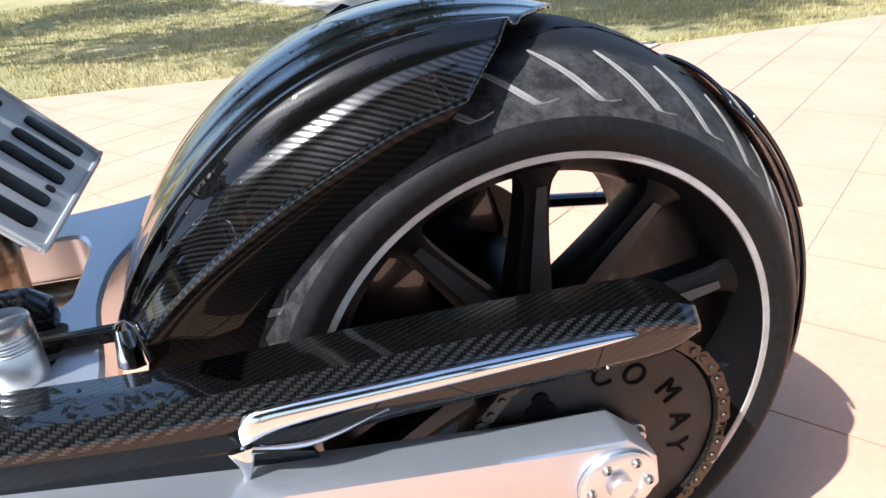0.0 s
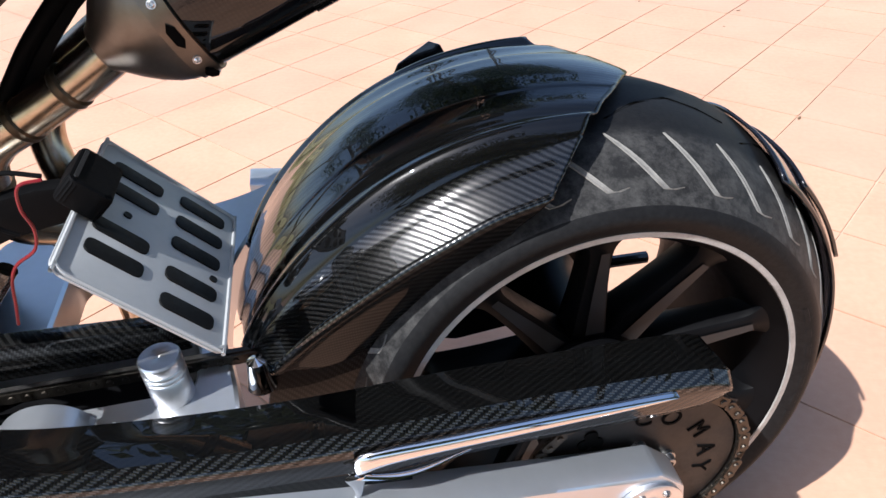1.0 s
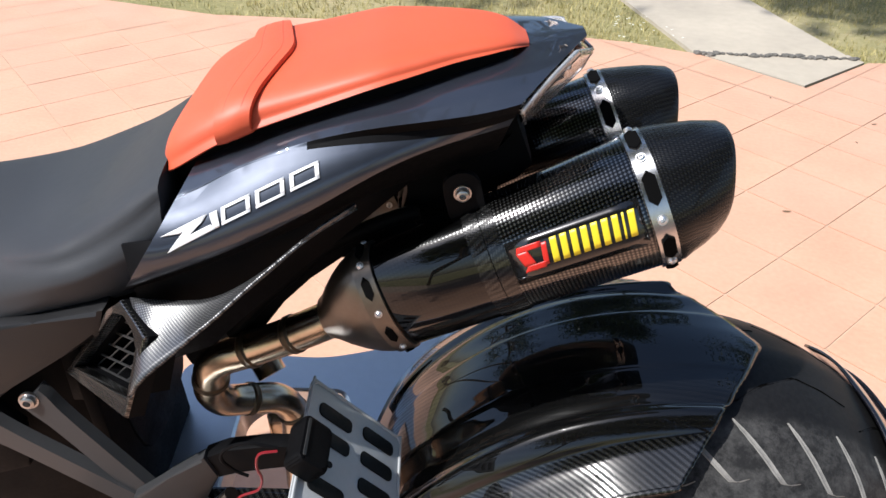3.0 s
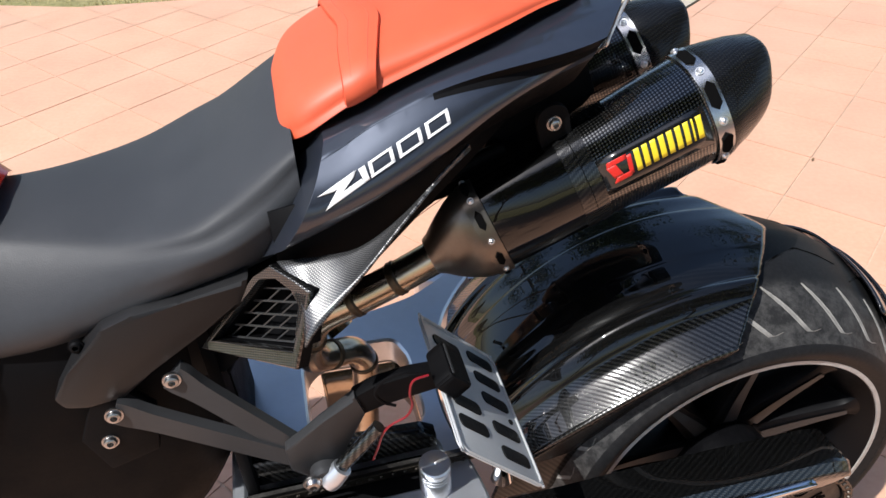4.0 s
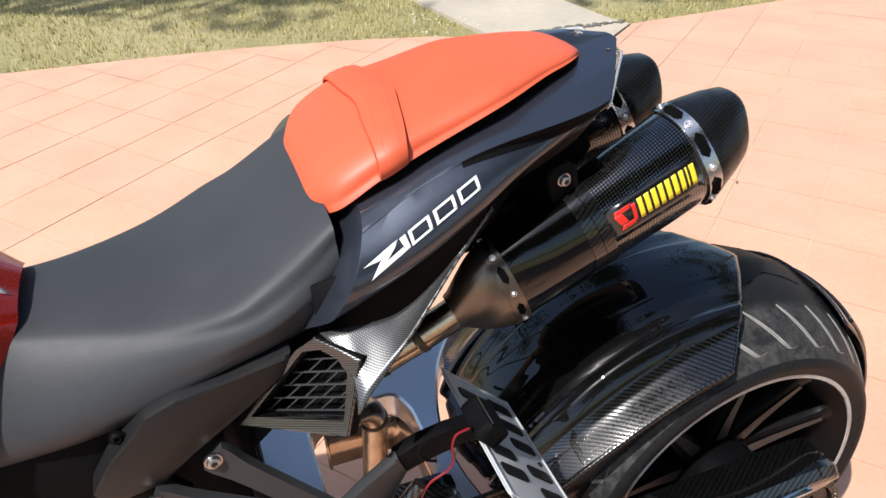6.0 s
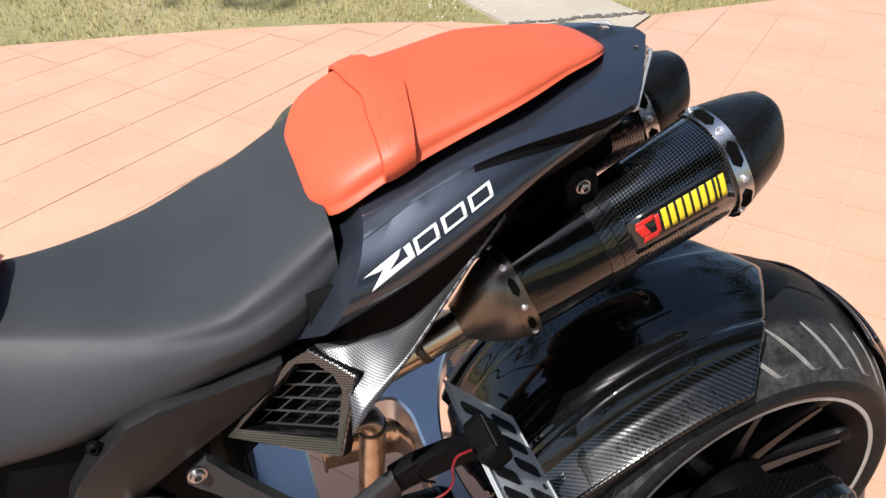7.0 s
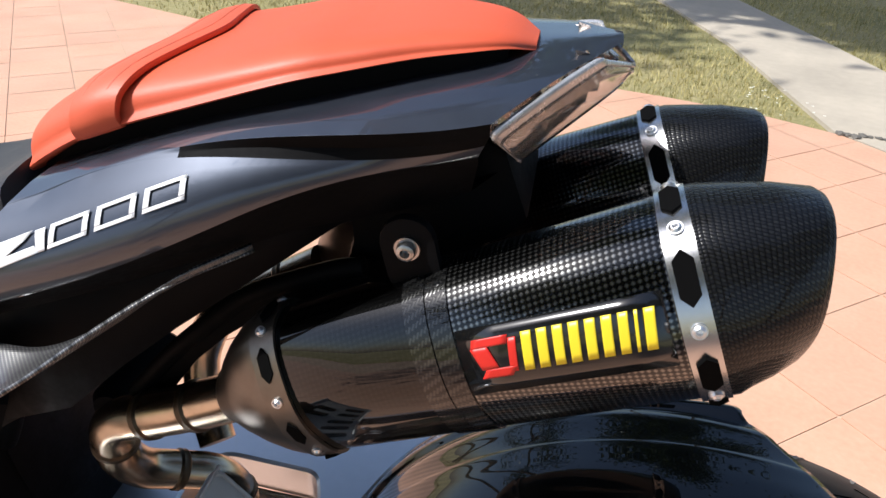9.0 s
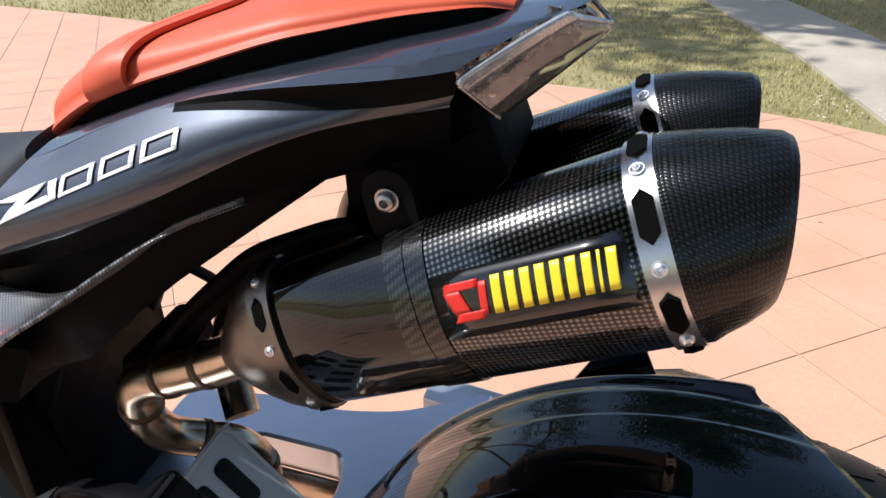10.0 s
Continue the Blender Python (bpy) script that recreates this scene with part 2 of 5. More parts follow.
# ---------------------------------------------------------------- mesh helpers
def part(name, bm, material, parent, label="", smooth=35.0, solid=0.0, offset=0.0):
    """Link a bmesh as one mesh object under a thing or a part."""
    me = bpy.data.meshes.new(name)
    bmesh.ops.recalc_face_normals(bm, faces=bm.faces)
    bm.to_mesh(me)
    bm.free()
    if smooth:
        me.shade_smooth()
        me.set_sharp_from_angle(angle=radians(smooth))
    me.materials.append(material)
    ob = new(name, me)
    if parent is not None:
        ob.parent = parent
    if solid:
        md = ob.modifiers.new("thickness", "SOLIDIFY")
        md.thickness, md.offset = solid, offset
    if label:
        tagged(ob, label)
    return ob


def share(name, mesh, m, parent):
    ob = new(name, mesh)
    ob.parent = parent
    ob.matrix_basis = m
    return ob


def curve_through(pts, n, closed=False):
    """Catmull-Rom through the points, n samples."""
    p = np.asarray(pts, float)
    k = len(p)
    seg = k if closed else k - 1
    out = []
    for u in np.linspace(0, seg, n, endpoint=not closed):
        i = min(int(u), seg - 1)
        t = u - i
        if closed:
            a, b, c, d = p[(i - 1) % k], p[i % k], p[(i + 1) % k], p[(i + 2) % k]
        else:
            b, c = p[i], p[i + 1]
            a = p[i - 1] if i > 0 else 2 * b - c
            d = p[i + 2] if i + 2 < k else 2 * c - b
        out.append(0.5 * (2 * b + (c - a) * t + (2 * a - 5 * b + 4 * c - d) * t * t + (3 * b - 3 * c + d - a) * t ** 3))
    return np.array(out)


def straight(pts, n):
    p = np.asarray(pts, float)
    u = np.linspace(0, len(p) - 1, n)
    i = np.minimum(u.astype(int), len(p) - 2)
    t = (u - i)[:, None]
    return p[i] * (1 - t) + p[i + 1] * t


def skin(grid, closed=False, caps=False):
    """A bmesh over a grid of points (rows x columns x 3); UVs in metres along the grid."""
    g = np.asarray(grid, float)
    nr, nc = g.shape[:2]
    bm = bmesh.new()
    uvl = bm.loops.layers.uv.new("UVMap")
    vs = [[bm.verts.new(g[i, j]) for j in range(nc)] for i in range(nr)]
    du = np.zeros((nr, nc + 1))
    gc = np.concatenate([g, g[:, :1]], 1)
    du[:, 1:] = np.cumsum(np.linalg.norm(np.diff(gc, axis=1), axis=2), 1)
    du = du - du[:, nc // 2:nc // 2 + 1]
    mid = g.mean(1)
    dv = np.r_[0, np.cumsum(np.linalg.norm(np.diff(mid, axis=0), axis=1))]
    for i in range(nr - 1):
        for j in range(nc if closed else nc - 1):
            k = (j + 1) % nc
            try:
                f = bm.faces.new((vs[i][j], vs[i][k], vs[i + 1][k], vs[i + 1][j]))
            except ValueError:
                continue
            for lp, (a, b) in zip(f.loops, ((i, j), (i, j + 1), (i + 1, j + 1), (i + 1, j))):
                lp[uvl].uv = (du[a, b], dv[a])
    if caps:
        for row in (vs[0], vs[-1]):
            try:
                bm.faces.new(row)
            except ValueError:
                pass
    return bm


def loft(sections, nr, nc, closed=True, caps=True, smooth_rows=True, smooth_cols=True):
    s = np.asarray(sections, float)
    cols = np.stack([(curve_through if smooth_cols else straight)(row, nc, *((closed,) if smooth_cols else ())) for row in s])
    rows = np.stack([(curve_through if smooth_rows else straight)(cols[:, j], nr) for j in range(cols.shape[1])], 1)
    return skin(rows, closed, caps)


def tube(path, radius, nr=24, nc=14, caps=True):
    p = curve_through(path, nr)
    rad = np.interp(np.linspace(0, 1, nr), np.linspace(0, 1, len(radius)), radius) if isinstance(radius, (list, tuple)) else np.full(nr, radius)
    tan = np.gradient(p, axis=0)
    tan /= np.linalg.norm(tan, axis=1)[:, None]
    side = np.cross(tan[0], (0, 0, 1.0) if abs(tan[0][2]) < 0.9 else (1.0, 0, 0))
    grid = []
    for i in range(nr):
        side = side - tan[i] * (side @ tan[i])
        side /= np.linalg.norm(side)
        up = np.cross(tan[i], side)
        a = np.linspace(0, 2 * math.pi, nc, endpoint=False)[:, None]
        grid.append(p[i] + rad[i] * (np.cos(a) * side + np.sin(a) * up))
    return skin(np.array(grid), True, caps)


def lathe(profile, centre, axis="y", n=64, caps=False, start=0.0, stop=360.0):
    """Turn (along, radius) pairs round an axis through the centre."""
    full = stop - start >= 360
    a = np.radians(np.linspace(start, stop, n, endpoint=not full))
    rows = []
    for along, r in profile:
        c, s = r * np.cos(a), r * np.sin(a)
        o = np.full_like(c, along)
        rows.append(np.stack({"y": (c, o, s), "x": (o, c, s), "z": (c, s, o)}[axis], 1) + np.asarray(centre))
    return skin(np.array(rows), full, caps)


def slab(outline, lo, hi, axis="y", bevel=0.0, holes=None, seg=2):
    """A plate: the outline in the two other axes, from lo to hi along the axis."""
    def at(p, h):
        return {"y": (p[0], h, p[1]), "z": (p[0], p[1], h), "x": (h, p[0], p[1])}[axis]
    bm = bmesh.new()
    uvl = bm.loops.layers.uv.new("UVMap")
    a = [bm.verts.new(at(p, lo)) for p in outline]
    b = [bm.verts.new(at(p, hi)) for p in outline]
    n = len(outline)
    bm.faces.new(a)
    bm.faces.new(b[::-1])
    for i in range(n):
        bm.faces.new((a[i], b[i], b[(i + 1) % n], a[(i + 1) % n]))
    if bevel:
        bmesh.ops.bevel(bm, geom=list(bm.edges), offset=bevel, segments=seg, affect="EDGES", profile=0.6)
    for f in bm.faces:
        for lp in f.loops:
            c = lp.vert.co
            lp[uvl].uv = {"y": (c.x, c.z + c.y), "z": (c.x, c.y + c.z), "x": (c.y, c.z + c.x)}[axis]
    return bm


def plate3(corners, thick, bevel=0.0):
    """A flat plate with any corners in space, thickened along its normal."""
    c = [Vector(p) for p in corners]
    n = Vector()
    for i in range(len(c)):
        n += c[i].cross(c[(i + 1) % len(c)])
    n.normalize()
    u = (c[1] - c[0]).normalized()
    w = n.cross(u)
    bm = bmesh.new()
    uvl = bm.loops.layers.uv.new("UVMap")
    a = [bm.verts.new(p) for p in c]
    b = [bm.verts.new(p + n * thick) for p in c]
    k = len(c)
    bm.faces.new(a)
    bm.faces.new(b[::-1])
    for i in range(k):
        bm.faces.new((a[i], b[i], b[(i + 1) % k], a[(i + 1) % k]))
    if bevel:
        bmesh.ops.bevel(bm, geom=list(bm.edges), offset=bevel, segments=2, affect="EDGES", profile=0.6)
    for f in bm.faces:
        for lp in f.loops:
            lp[uvl].uv = (lp.vert.co.dot(u), lp.vert.co.dot(w))
    return bm


def rounded(w, h, r, n=5):
    """Outline of a rounded rectangle round the origin."""
    out = []
    for cx, cy, a0 in ((w / 2 - r, h / 2 - r, 0), (-w / 2 + r, h / 2 - r, 90), (-w / 2 + r, -h / 2 + r, 180), (w / 2 - r, -h / 2 + r, 270)):
        for k in range(n):
            a = radians(a0 + 90 * k / (n - 1))
            out.append((cx + r * math.cos(a), cy + r * math.sin(a)))
    return out


def bolt(name, at, direction, radius, parent, material=None, height=0.006, label=""):
    """A hexagon-socket button head with a washer."""
    bm = lathe([(-0.001, 0.0), (-0.001, radius * 1.0), (0.002, radius * 1.0), (0.002, radius * 0.82), (height, radius * 0.7), (height + 0.001, radius * 0.5),
                (height + 0.001, radius * 0.38), (height * 0.3, radius * 0.34), (height * 0.3, 0.0)], (0, 0, 0), "z", 18)
    d = Vector(direction).normalized()
    bm.transform(Matrix.Translation(at) @ d.to_track_quat("Z", "Y").to_matrix().to_4x4())
    return part(name, bm, material or steel, parent, label)


# ---------------------------------------------------------------- ground
def bike_xy(x, v):
    p = YARD @ Vector((x, v, 0))
    return p.x, p.y


def flat(outline, z, thick=0.0):
    bm = bmesh.new()
    top = [bm.verts.new((x, y, z)) for x, y in outline]
    bm.faces.new(top)
    if thick:
        low = [bm.verts.new((x, y, z - thick)) for x, y in outline]
        n = len(outline)
        for i in range(n):
            bm.faces.new((top[i], low[i], low[(i + 1) % n], top[(i + 1) % n]))
    return bm


TERRACE = [(-9, 5.7), (-4.97, 4.96), (-3.88, 4.72), (-1.7, 3.81), (-1.0, 3.72), (-0.29, 3.60), (0.3, 3.45), (0.79, 3.28), (1.13, 3.08), (1.51, 2.58), (2.0, 2.93), (2.9, 2.9), (4.5, 2.85), (9, 2.6), (9, -7), (-9, -7)]
EDGE = [bike_xy(*p) for p in TERRACE]


def inside(x, y, poly):
    hit = False
    for i in range(len(poly)):
        (x1, y1), (x2, y2) = poly[i - 1], poly[i]
        if (y1 > y) != (y2 > y) and x < (x2 - x1) * (y - y1) / (y2 - y1) + x1:
            hit = not hit
    return hit


ground = part("ground", flat([(-900, -900), (900, -900), (900, 900), (-900, 900)], -0.03), lawn, None, smooth=0)
tagged(ground, "dry patchy lawn running out to the park", "lawn", kind="structure")
terrace = part("terrace", flat(EDGE, -0.0032, 0.06), grout, None, smooth=0)
tagged(terrace, "sunlit terrace of square terracotta tiles", "paving", kind="structure")

# tile lattice
TILE, T_ORIGIN = 0.3055, (-1.310, 1.839)
T_TURN = radians(37.85)


def tile_frame(i, j, cx=0.0, cy=0.0):
    a, b = (i + cx) * TILE, (j + cy) * TILE
    return bike_xy(T_ORIGIN[0] + a * math.cos(T_TURN) - b * math.sin(T_TURN), T_ORIGIN[1] + a * math.sin(T_TURN) + b * math.cos(T_TURN))


def tile_mesh():
    bm = slab(rounded(TILE - 0.0045, TILE - 0.0045, 0.003, 2), -0.012, 0.0, "z")
    me = bpy.data.meshes.new("tile")
    for f in bm.faces:
        f.smooth = False
    bm.to_mesh(me)
    bm.free()
    me.materials.append(tile_clay)
    return me


def lay_tiles():
    me = tile_mesh()
    rest = bmesh.new()
    near, cut = [], []
    for i in range(-30, 30):
        for j in range(-34, 26):
            x, y = tile_frame(i, j, 0.5, 0.5)
            corners = [tile_frame(i, j, a, b) for a, b in ((0, 0), (1, 0), (1, 1), (0, 1))]
            hits = sum(inside(cx, cy, EDGE) for cx, cy in corners)
            if hits == 0:
                continue
            if hits < 4:
                cut.append((x, y, i, j))
                continue
            b = YARD.inverted() @ Vector((x, y, 0))
            if b.x < -6 or b.x > 5.5 or b.y < -4.0:
                continue
            d = math.hypot(b.x - 0.2, b.y - 1.3)
            near.append((d, x, y, i, j))
    near.sort()
    for n, (d, x, y, i, j) in enumerate(near):
        r = random.Random(i * 97 + j)
        m = Matrix.Translation((x, y, r.uniform(-0.0004, 0.0006))) @ Matrix.Rotation(PSI + T_TURN + r.uniform(-0.002, 0.002), 4, "Z") @ Matrix.Rotation(r.uniform(-0.0012, 0.0012), 4, "X")
        if n < 290:
            share("tile", me, m, terrace)
        else:
            k = (TILE - 0.0045) / 2
            vs = [rest.verts.new(m @ Vector((sx * k, sy * k, 0))) for sx, sy in ((-1, -1), (1, -1), (1, 1), (-1, 1))]
            rest.faces.new(vs)
    # tiles cut along the worn edge of the terrace
    k = (TILE - 0.003) / 2
    for x, y, i, j in cut:
        m = Matrix.Translation((x, y, 0)) @ Matrix.Rotation(PSI + T_TURN, 4, "Z")
        inv = m.inverted()
        poly = [tuple((inv @ Vector((ex, ey, 0)))[:2]) for ex, ey in EDGE]
        for axis, sign in ((0, 1), (0, -1), (1, 1), (1, -1)):
            out = []
            for p, q in zip(poly, poly[1:] + poly[:1]):
                dp, dq = k - sign * p[axis], k - sign * q[axis]
                if dp >= 0:
                    out.append(p)
                if (dp >= 0) != (dq >= 0):
                    t = dp / (dp - dq)
                    out.append((p[0] + (q[0] - p[0]) * t, p[1] + (q[1] - p[1]) * t))
            poly = out
            if not poly:
                break
        if len(poly) > 2:
            rest.faces.new([rest.verts.new(m @ Vector((px, py, 0))) for px, py in poly])
    tagged(part("outer_tiles", rest, tile_clay, terrace, smooth=0), kind="stuff")



# ---------------------------------------------------------------- motorcycle
motorcycle = new("motorcycle")
motorcycle.matrix_world = BIKE
tagged(motorcycle, "black custom motorcycle with red pillion seat standing on terracotta tiles", "motorcycle")
AX = 0.346                                # axle height


def polar(deg, r, v):
    a = radians(deg)
    return (r * math.cos(a), v, AX + r * math.sin(a))


# rear wheel: its plane leans a little apart from the frame
WHEEL = Matrix.Translation((0.004, 0, -0.002)) @ Matrix.Translation((0, -0.08, 0.62)) @ Matrix.Rotation(radians(-4.0), 4, "X") @ Matrix.Translation((0, 0.08, -0.62)) @ Matrix.Translation((0, 0, AX)) @ Matrix.Scale(1.015, 4) @ Matrix.Translation((0, 0, -AX))
DRIVE = Matrix.Translation((0.012, 0, AX - 0.014)) @ Matrix.Scale(1.045, 4) @ Matrix.Translation((0, 0, -AX))
PROFILE = [(-0.150, 0.232), (-0.166, 0.240), (-0.174, 0.252), (-0.176, 0.262), (-0.170, 0.272), (-0.158, 0.282), (-0.132, 0.302), (-0.100, 0.319), (-0.055, 0.336), (0.0, 0.346)]
prof = curve_through(PROFILE, 34)
prof = np.concatenate([prof, (prof * (-1, 1))[::-1][1:]])


def tread_radius(v):
    half = curve_through(PROFILE, 34)
    half = half[np.argmin(half[:, 0]):]
    return float(np.interp(-abs(v), half[:, 0], half[:, 1]))


def groove(path, width, name, material, parent):
    """A shallow channel: a sunk floor between two slightly raised lips."""
    rows = []
    for (a, v), w in zip(path, width):
        row = []
        for s, lift in ((-1.3, 0.0), (-1.0, 0.0012), (-0.6, 0.0005), (0.0, 0.0004), (0.6, 0.0005), (1.0, 0.0012), (1.3, 0.0)):
            row.append(polar(a + s * w, tread_radius(v) + lift, v))
        rows.append(row)
    return part(name, skin(rows), material, parent)


def build_tyre():
    tyre = part("tyre", lathe([tuple(p) for p in prof], (0, 0, AX), "y", 140), rubber, motorcycle, "very wide black tyre with scuffed dusty tread")
    # each shoulder carries hooked grooves
    for k in range(30):
        for side in (-1, 1):
            base = 6.9 + 12 * k + (6 if side > 0 else 0)
            path = [(base - 4.0, side * 0.1535), (base - 1.5, side * 0.1560), (base, side * 0.1555)]
            path += [(base + 9.5 * u ** 0.85, side * (0.155 - 0.058 * u)) for u in (0.12, 0.25, 0.4, 0.6, 0.8, 1.0)]
            groove(path, (0.10, 0.35, 0.6, 0.62, 0.62, 0.6, 0.55, 0.42, 0.12), "shoulder_groove", groove_dust, tyre)
    for k in range(12):
        for side in (-1, 1):
            base = 30 * k + (15 if side > 0 else 0)
            groove([(base, side * 0.052), (base + 6, side * 0.043), (base + 12, side * 0.036), (base + 20, side * 0.055), (base + 27, side * 0.078)], (0.3, 0.45, 0.5, 0.45, 0.2), "centre_groove", groove_dark, tyre)
    # raised sidewall markings
    for k, (a, w) in enumerate(((22, 5), (15, 3), (9, 4), (3, 3), (-3, 4), (-9, 4), (-15, 3), (200, 8), (188, 6))):
        rows = []
        for r in (0.2515, 0.253, 0.2575, 0.259):
            lift = 0.0012 if 0.252 < r < 0.258 else 0.0001
            v = -float(np.interp(r, [0.24, 0.252, 0.262], [0.166, 0.174, 0.176])) - lift
            rows.append([polar(a + w * s, r, v) for s in np.linspace(-0.5, 0.5, 6)])
        part("sidewall_mark", skin(rows), rubber, tyre)
    return tyre


groove_dust = plain("groove_dust", (0.19, 0.18, 0.165), 0.9, var=0.45, scale=60)
groove_dark = plain("groove_dark", (0.003, 0.003, 0.003), 0.9, spec=0.05)
build_tyre().matrix_basis = WHEEL

rim = part("wheel_rim", lathe([(-0.166, 0.2345), (-0.167, 0.2425), (-0.160, 0.243), (-0.150, 0.234), (-0.135, 0.222), (-0.11, 0.215), (0.11, 0.215), (0.135, 0.222), (0.15, 0.234), (0.16, 0.243),
                                (0.167, 0.2425), (0.166, 0.2345), (0.150, 0.226), (0.13, 0.214), (0.1, 0.207), (-0.1, 0.207), (-0.13, 0.214), (-0.150, 0.226), (-0.166, 0.2345)], (0, 0, AX), "y", 96), rim_paint, motorcycle, "satin black wheel rim")
rim.matrix_basis = WHEEL
part("rim_stripe", lathe([(-0.1672, 0.2355), (-0.1690, 0.2363), (-0.1690, 0.2423), (-0.1672, 0.2432)], (0, 0, AX), "y", 128), tape, rim, "silver reflective rim stripe")
part("hub", lathe([(-0.12, 0.03), (-0.12, 0.062), (-0.10, 0.066), (-0.04, 0.052), (0.06, 0.055), (0.10, 0.066), (0.12, 0.06), (0.12, 0.03)], (0, 0, AX), "y", 48), rim_paint, rim)


def build_spokes():
    """Broad spokes that fork from the hub to the rim's near edge."""
    for k in range(10):
        a = (18.5, 55.0)[k % 2] + 72 * (k // 2)
        secs = []
        for r, v, w, t in ((0.045, -0.112, 0.048, 0.075), (0.09, -0.118, 0.040, 0.062), (0.15, -0.129, 0.030, 0.052), (0.195, -0.139, 0.027, 0.048), (0.212, -0.143, 0.035, 0.048), (0.224, -0.146, 0.054, 0.05)):
            secs.append([(r, v + dv, s) for dv, s in ((0.003, -w * 0.5), (0, -w * 0.3), (-0.002, 0), (0, w * 0.3), (0.003, w * 0.5), (t * 0.5, w * 0.52), (t, w * 0.35), (t, -w * 0.35), (t * 0.5, -w * 0.52))])
        bm = loft(secs, 16, 18, smooth_cols=False)
        bm.transform(Matrix.Translation((0, 0, AX)) @ Matrix.Rotation(radians(-a), 4, "Y"))
        spoke = part("spoke", bm, rim_paint, rim, smooth=30)
        # grey strip paints the side light that catches the black spoke
        face = []
        for r, v, w in ((0.075, -0.1185, 0.0165), (0.12, -0.1255, 0.0130), (0.16, -0.1335, 0.0100), (0.205, -0.1435, 0.007)):
            face.append([(r, v - 0.0012, s * w) for s in (-1, -0.3, 0.4)])
        bm = skin(face)
        bm.transform(Matrix.Translation((0, 0, AX)) @ Matrix.Rotation(radians(-a), 4, "Y"))
        part("spoke_face", bm, spoke_face_lit, rim, "spoke face with its side light coloured grey")


build_spokes()
brake = part("brake_disc", lathe([(0.135, 0.06), (0.135, 0.108), (0.14, 0.108), (0.14, 0.06)], (0, 0, AX), "y", 64), dark_steel, motorcycle, "dark rear brake disc")
part("cush_drive", lathe([(-0.06, 0.02), (-0.14, 0.075), (-0.2, 0.082), (-0.215, 0.075), (-0.215, 0.02)], (0, 0, AX), "y", 48), rim_paint, motorcycle, "black cush drive housing")
part("caliper", slab([(-0.215, 0.26), (-0.205, 0.43), (-0.15, 0.50), (-0.08, 0.54), (-0.02, 0.53), (0.03, 0.47), (0.05, 0.40), (0.04, 0.30), (-0.02, 0.24), (-0.12, 0.23)], 0.09, 0.17, "y", 0.012), black_gloss, motorcycle, "black rear brake caliper")
for z0, z1 in ((0.372, 0.358), (0.248, 0.244)):
    part("torque_link", tube([(0.03, 0.20, z0 + 0.008), (0.14, 0.20, z0), (0.25, 0.20, z1)], 0.011, 12, 10), black_gloss, motorcycle)

# sprocket with chain
SV = -0.245
sprocket = part("sprocket", lathe([(SV, 0.03), (SV - 0.008, 0.03), (SV - 0.008, 0.115), (SV - 0.004, 0.118), (SV, 0.118)], (0, 0, AX), "y", 96), sprocket_black, motorcycle, "large worn black rear sprocket")
part("sprocket_carrier", lathe([(-0.12, 0.05), (-0.2, 0.055), (SV, 0.075), (SV, 0.05)], (0, 0, AX), "y", 48), dark_steel, sprocket)
for k in range(5):
    bolt("sprocket_bolt", polar(18 + 72 * k, 0.038, SV - 0.009), (0, -1, 0), 0.0095, sprocket, steel, 0.009)


def cut_letter(char, turn, radius, size):
    """One letter sunk dark into the sprocket's face, its head pointing outwards."""
    cu = bpy.data.curves.new("letter", "FONT")
    cu.body, cu.size, cu.align_x, cu.align_y, cu.extrude = char, size, "CENTER", "CENTER", 0.0007
    tmp = bpy.data.objects.new("letter", cu)
    me = bpy.data.meshes.new_from_object(tmp)
    bpy.data.objects.remove(tmp)
    me.materials.append(groove_dark)
    me.transform(Matrix.Translation(polar(turn, radius, SV - 0.0086)) @ Matrix.Rotation(radians(90 - turn), 4, "Y") @ Matrix.Rotation(radians(90), 4, "X"))
    ob = new("cut_letter", me)
    ob.parent = sprocket


for char, turn in (("C", 89), ("O", 67), ("M", 36), ("A", 8), ("Y", -13)):
    cut_letter(char, turn, 0.082, 0.030)
for k in range(3):
    bm = lathe([(SV - 0.0098, 0.0), (SV - 0.0098, 0.0075), (SV - 0.0082, 0.0075)], (0, 0, 0), "y", 16)
    bm.transform(Matrix.Translation((-0.054 + 0.0075 * math.cos(radians(90 + 120 * k)), 0, 0.411 + 0.0075 * math.sin(radians(90 + 120 * k)))))
    part("clover_hole", bm, groove_dark, sprocket)
sprocket.matrix_basis = DRIVE

chain = part("chain_roller", lathe([(SV + 0.002, 0.123), (SV - 0.012, 0.123), (SV - 0.012, 0.119), (SV + 0.002, 0.119)], (0, 0, AX), "y", 96), dark_steel, motorcycle, "oily dark steel drive chain")
chain.name = "drive_chain"
chain.matrix_basis = DRIVE


def link_mesh():
    out = []
    for k in range(24):
        a = 2 * math.pi * k / 24
        x = math.cos(a) * 0.0082 + (0.0078 if math.cos(a) > 0 else -0.0078)
        z = math.sin(a) * 0.0078 * (0.75 + 0.25 * min(1, abs(math.cos(a)) * 1.6))
        out.append((x, z))
    bm = slab(out, -0.0022, 0.0, "y")
    for sx in (-0.0078, 0.0078):
        pin = lathe([(-0.0042, 0.0), (-0.0042, 0.003), (-0.002, 0.0036)], (sx, 0, 0), "y", 10)
        tmp = bpy.data.meshes.new("pin")
        pin.to_mesh(tmp)
        pin.free()
        bm.from_mesh(tmp)
    me = bpy.data.meshes.new("chain_link")
    bm.to_mesh(me)
    bm.free()
    me.materials.append(link_steel)
    return me


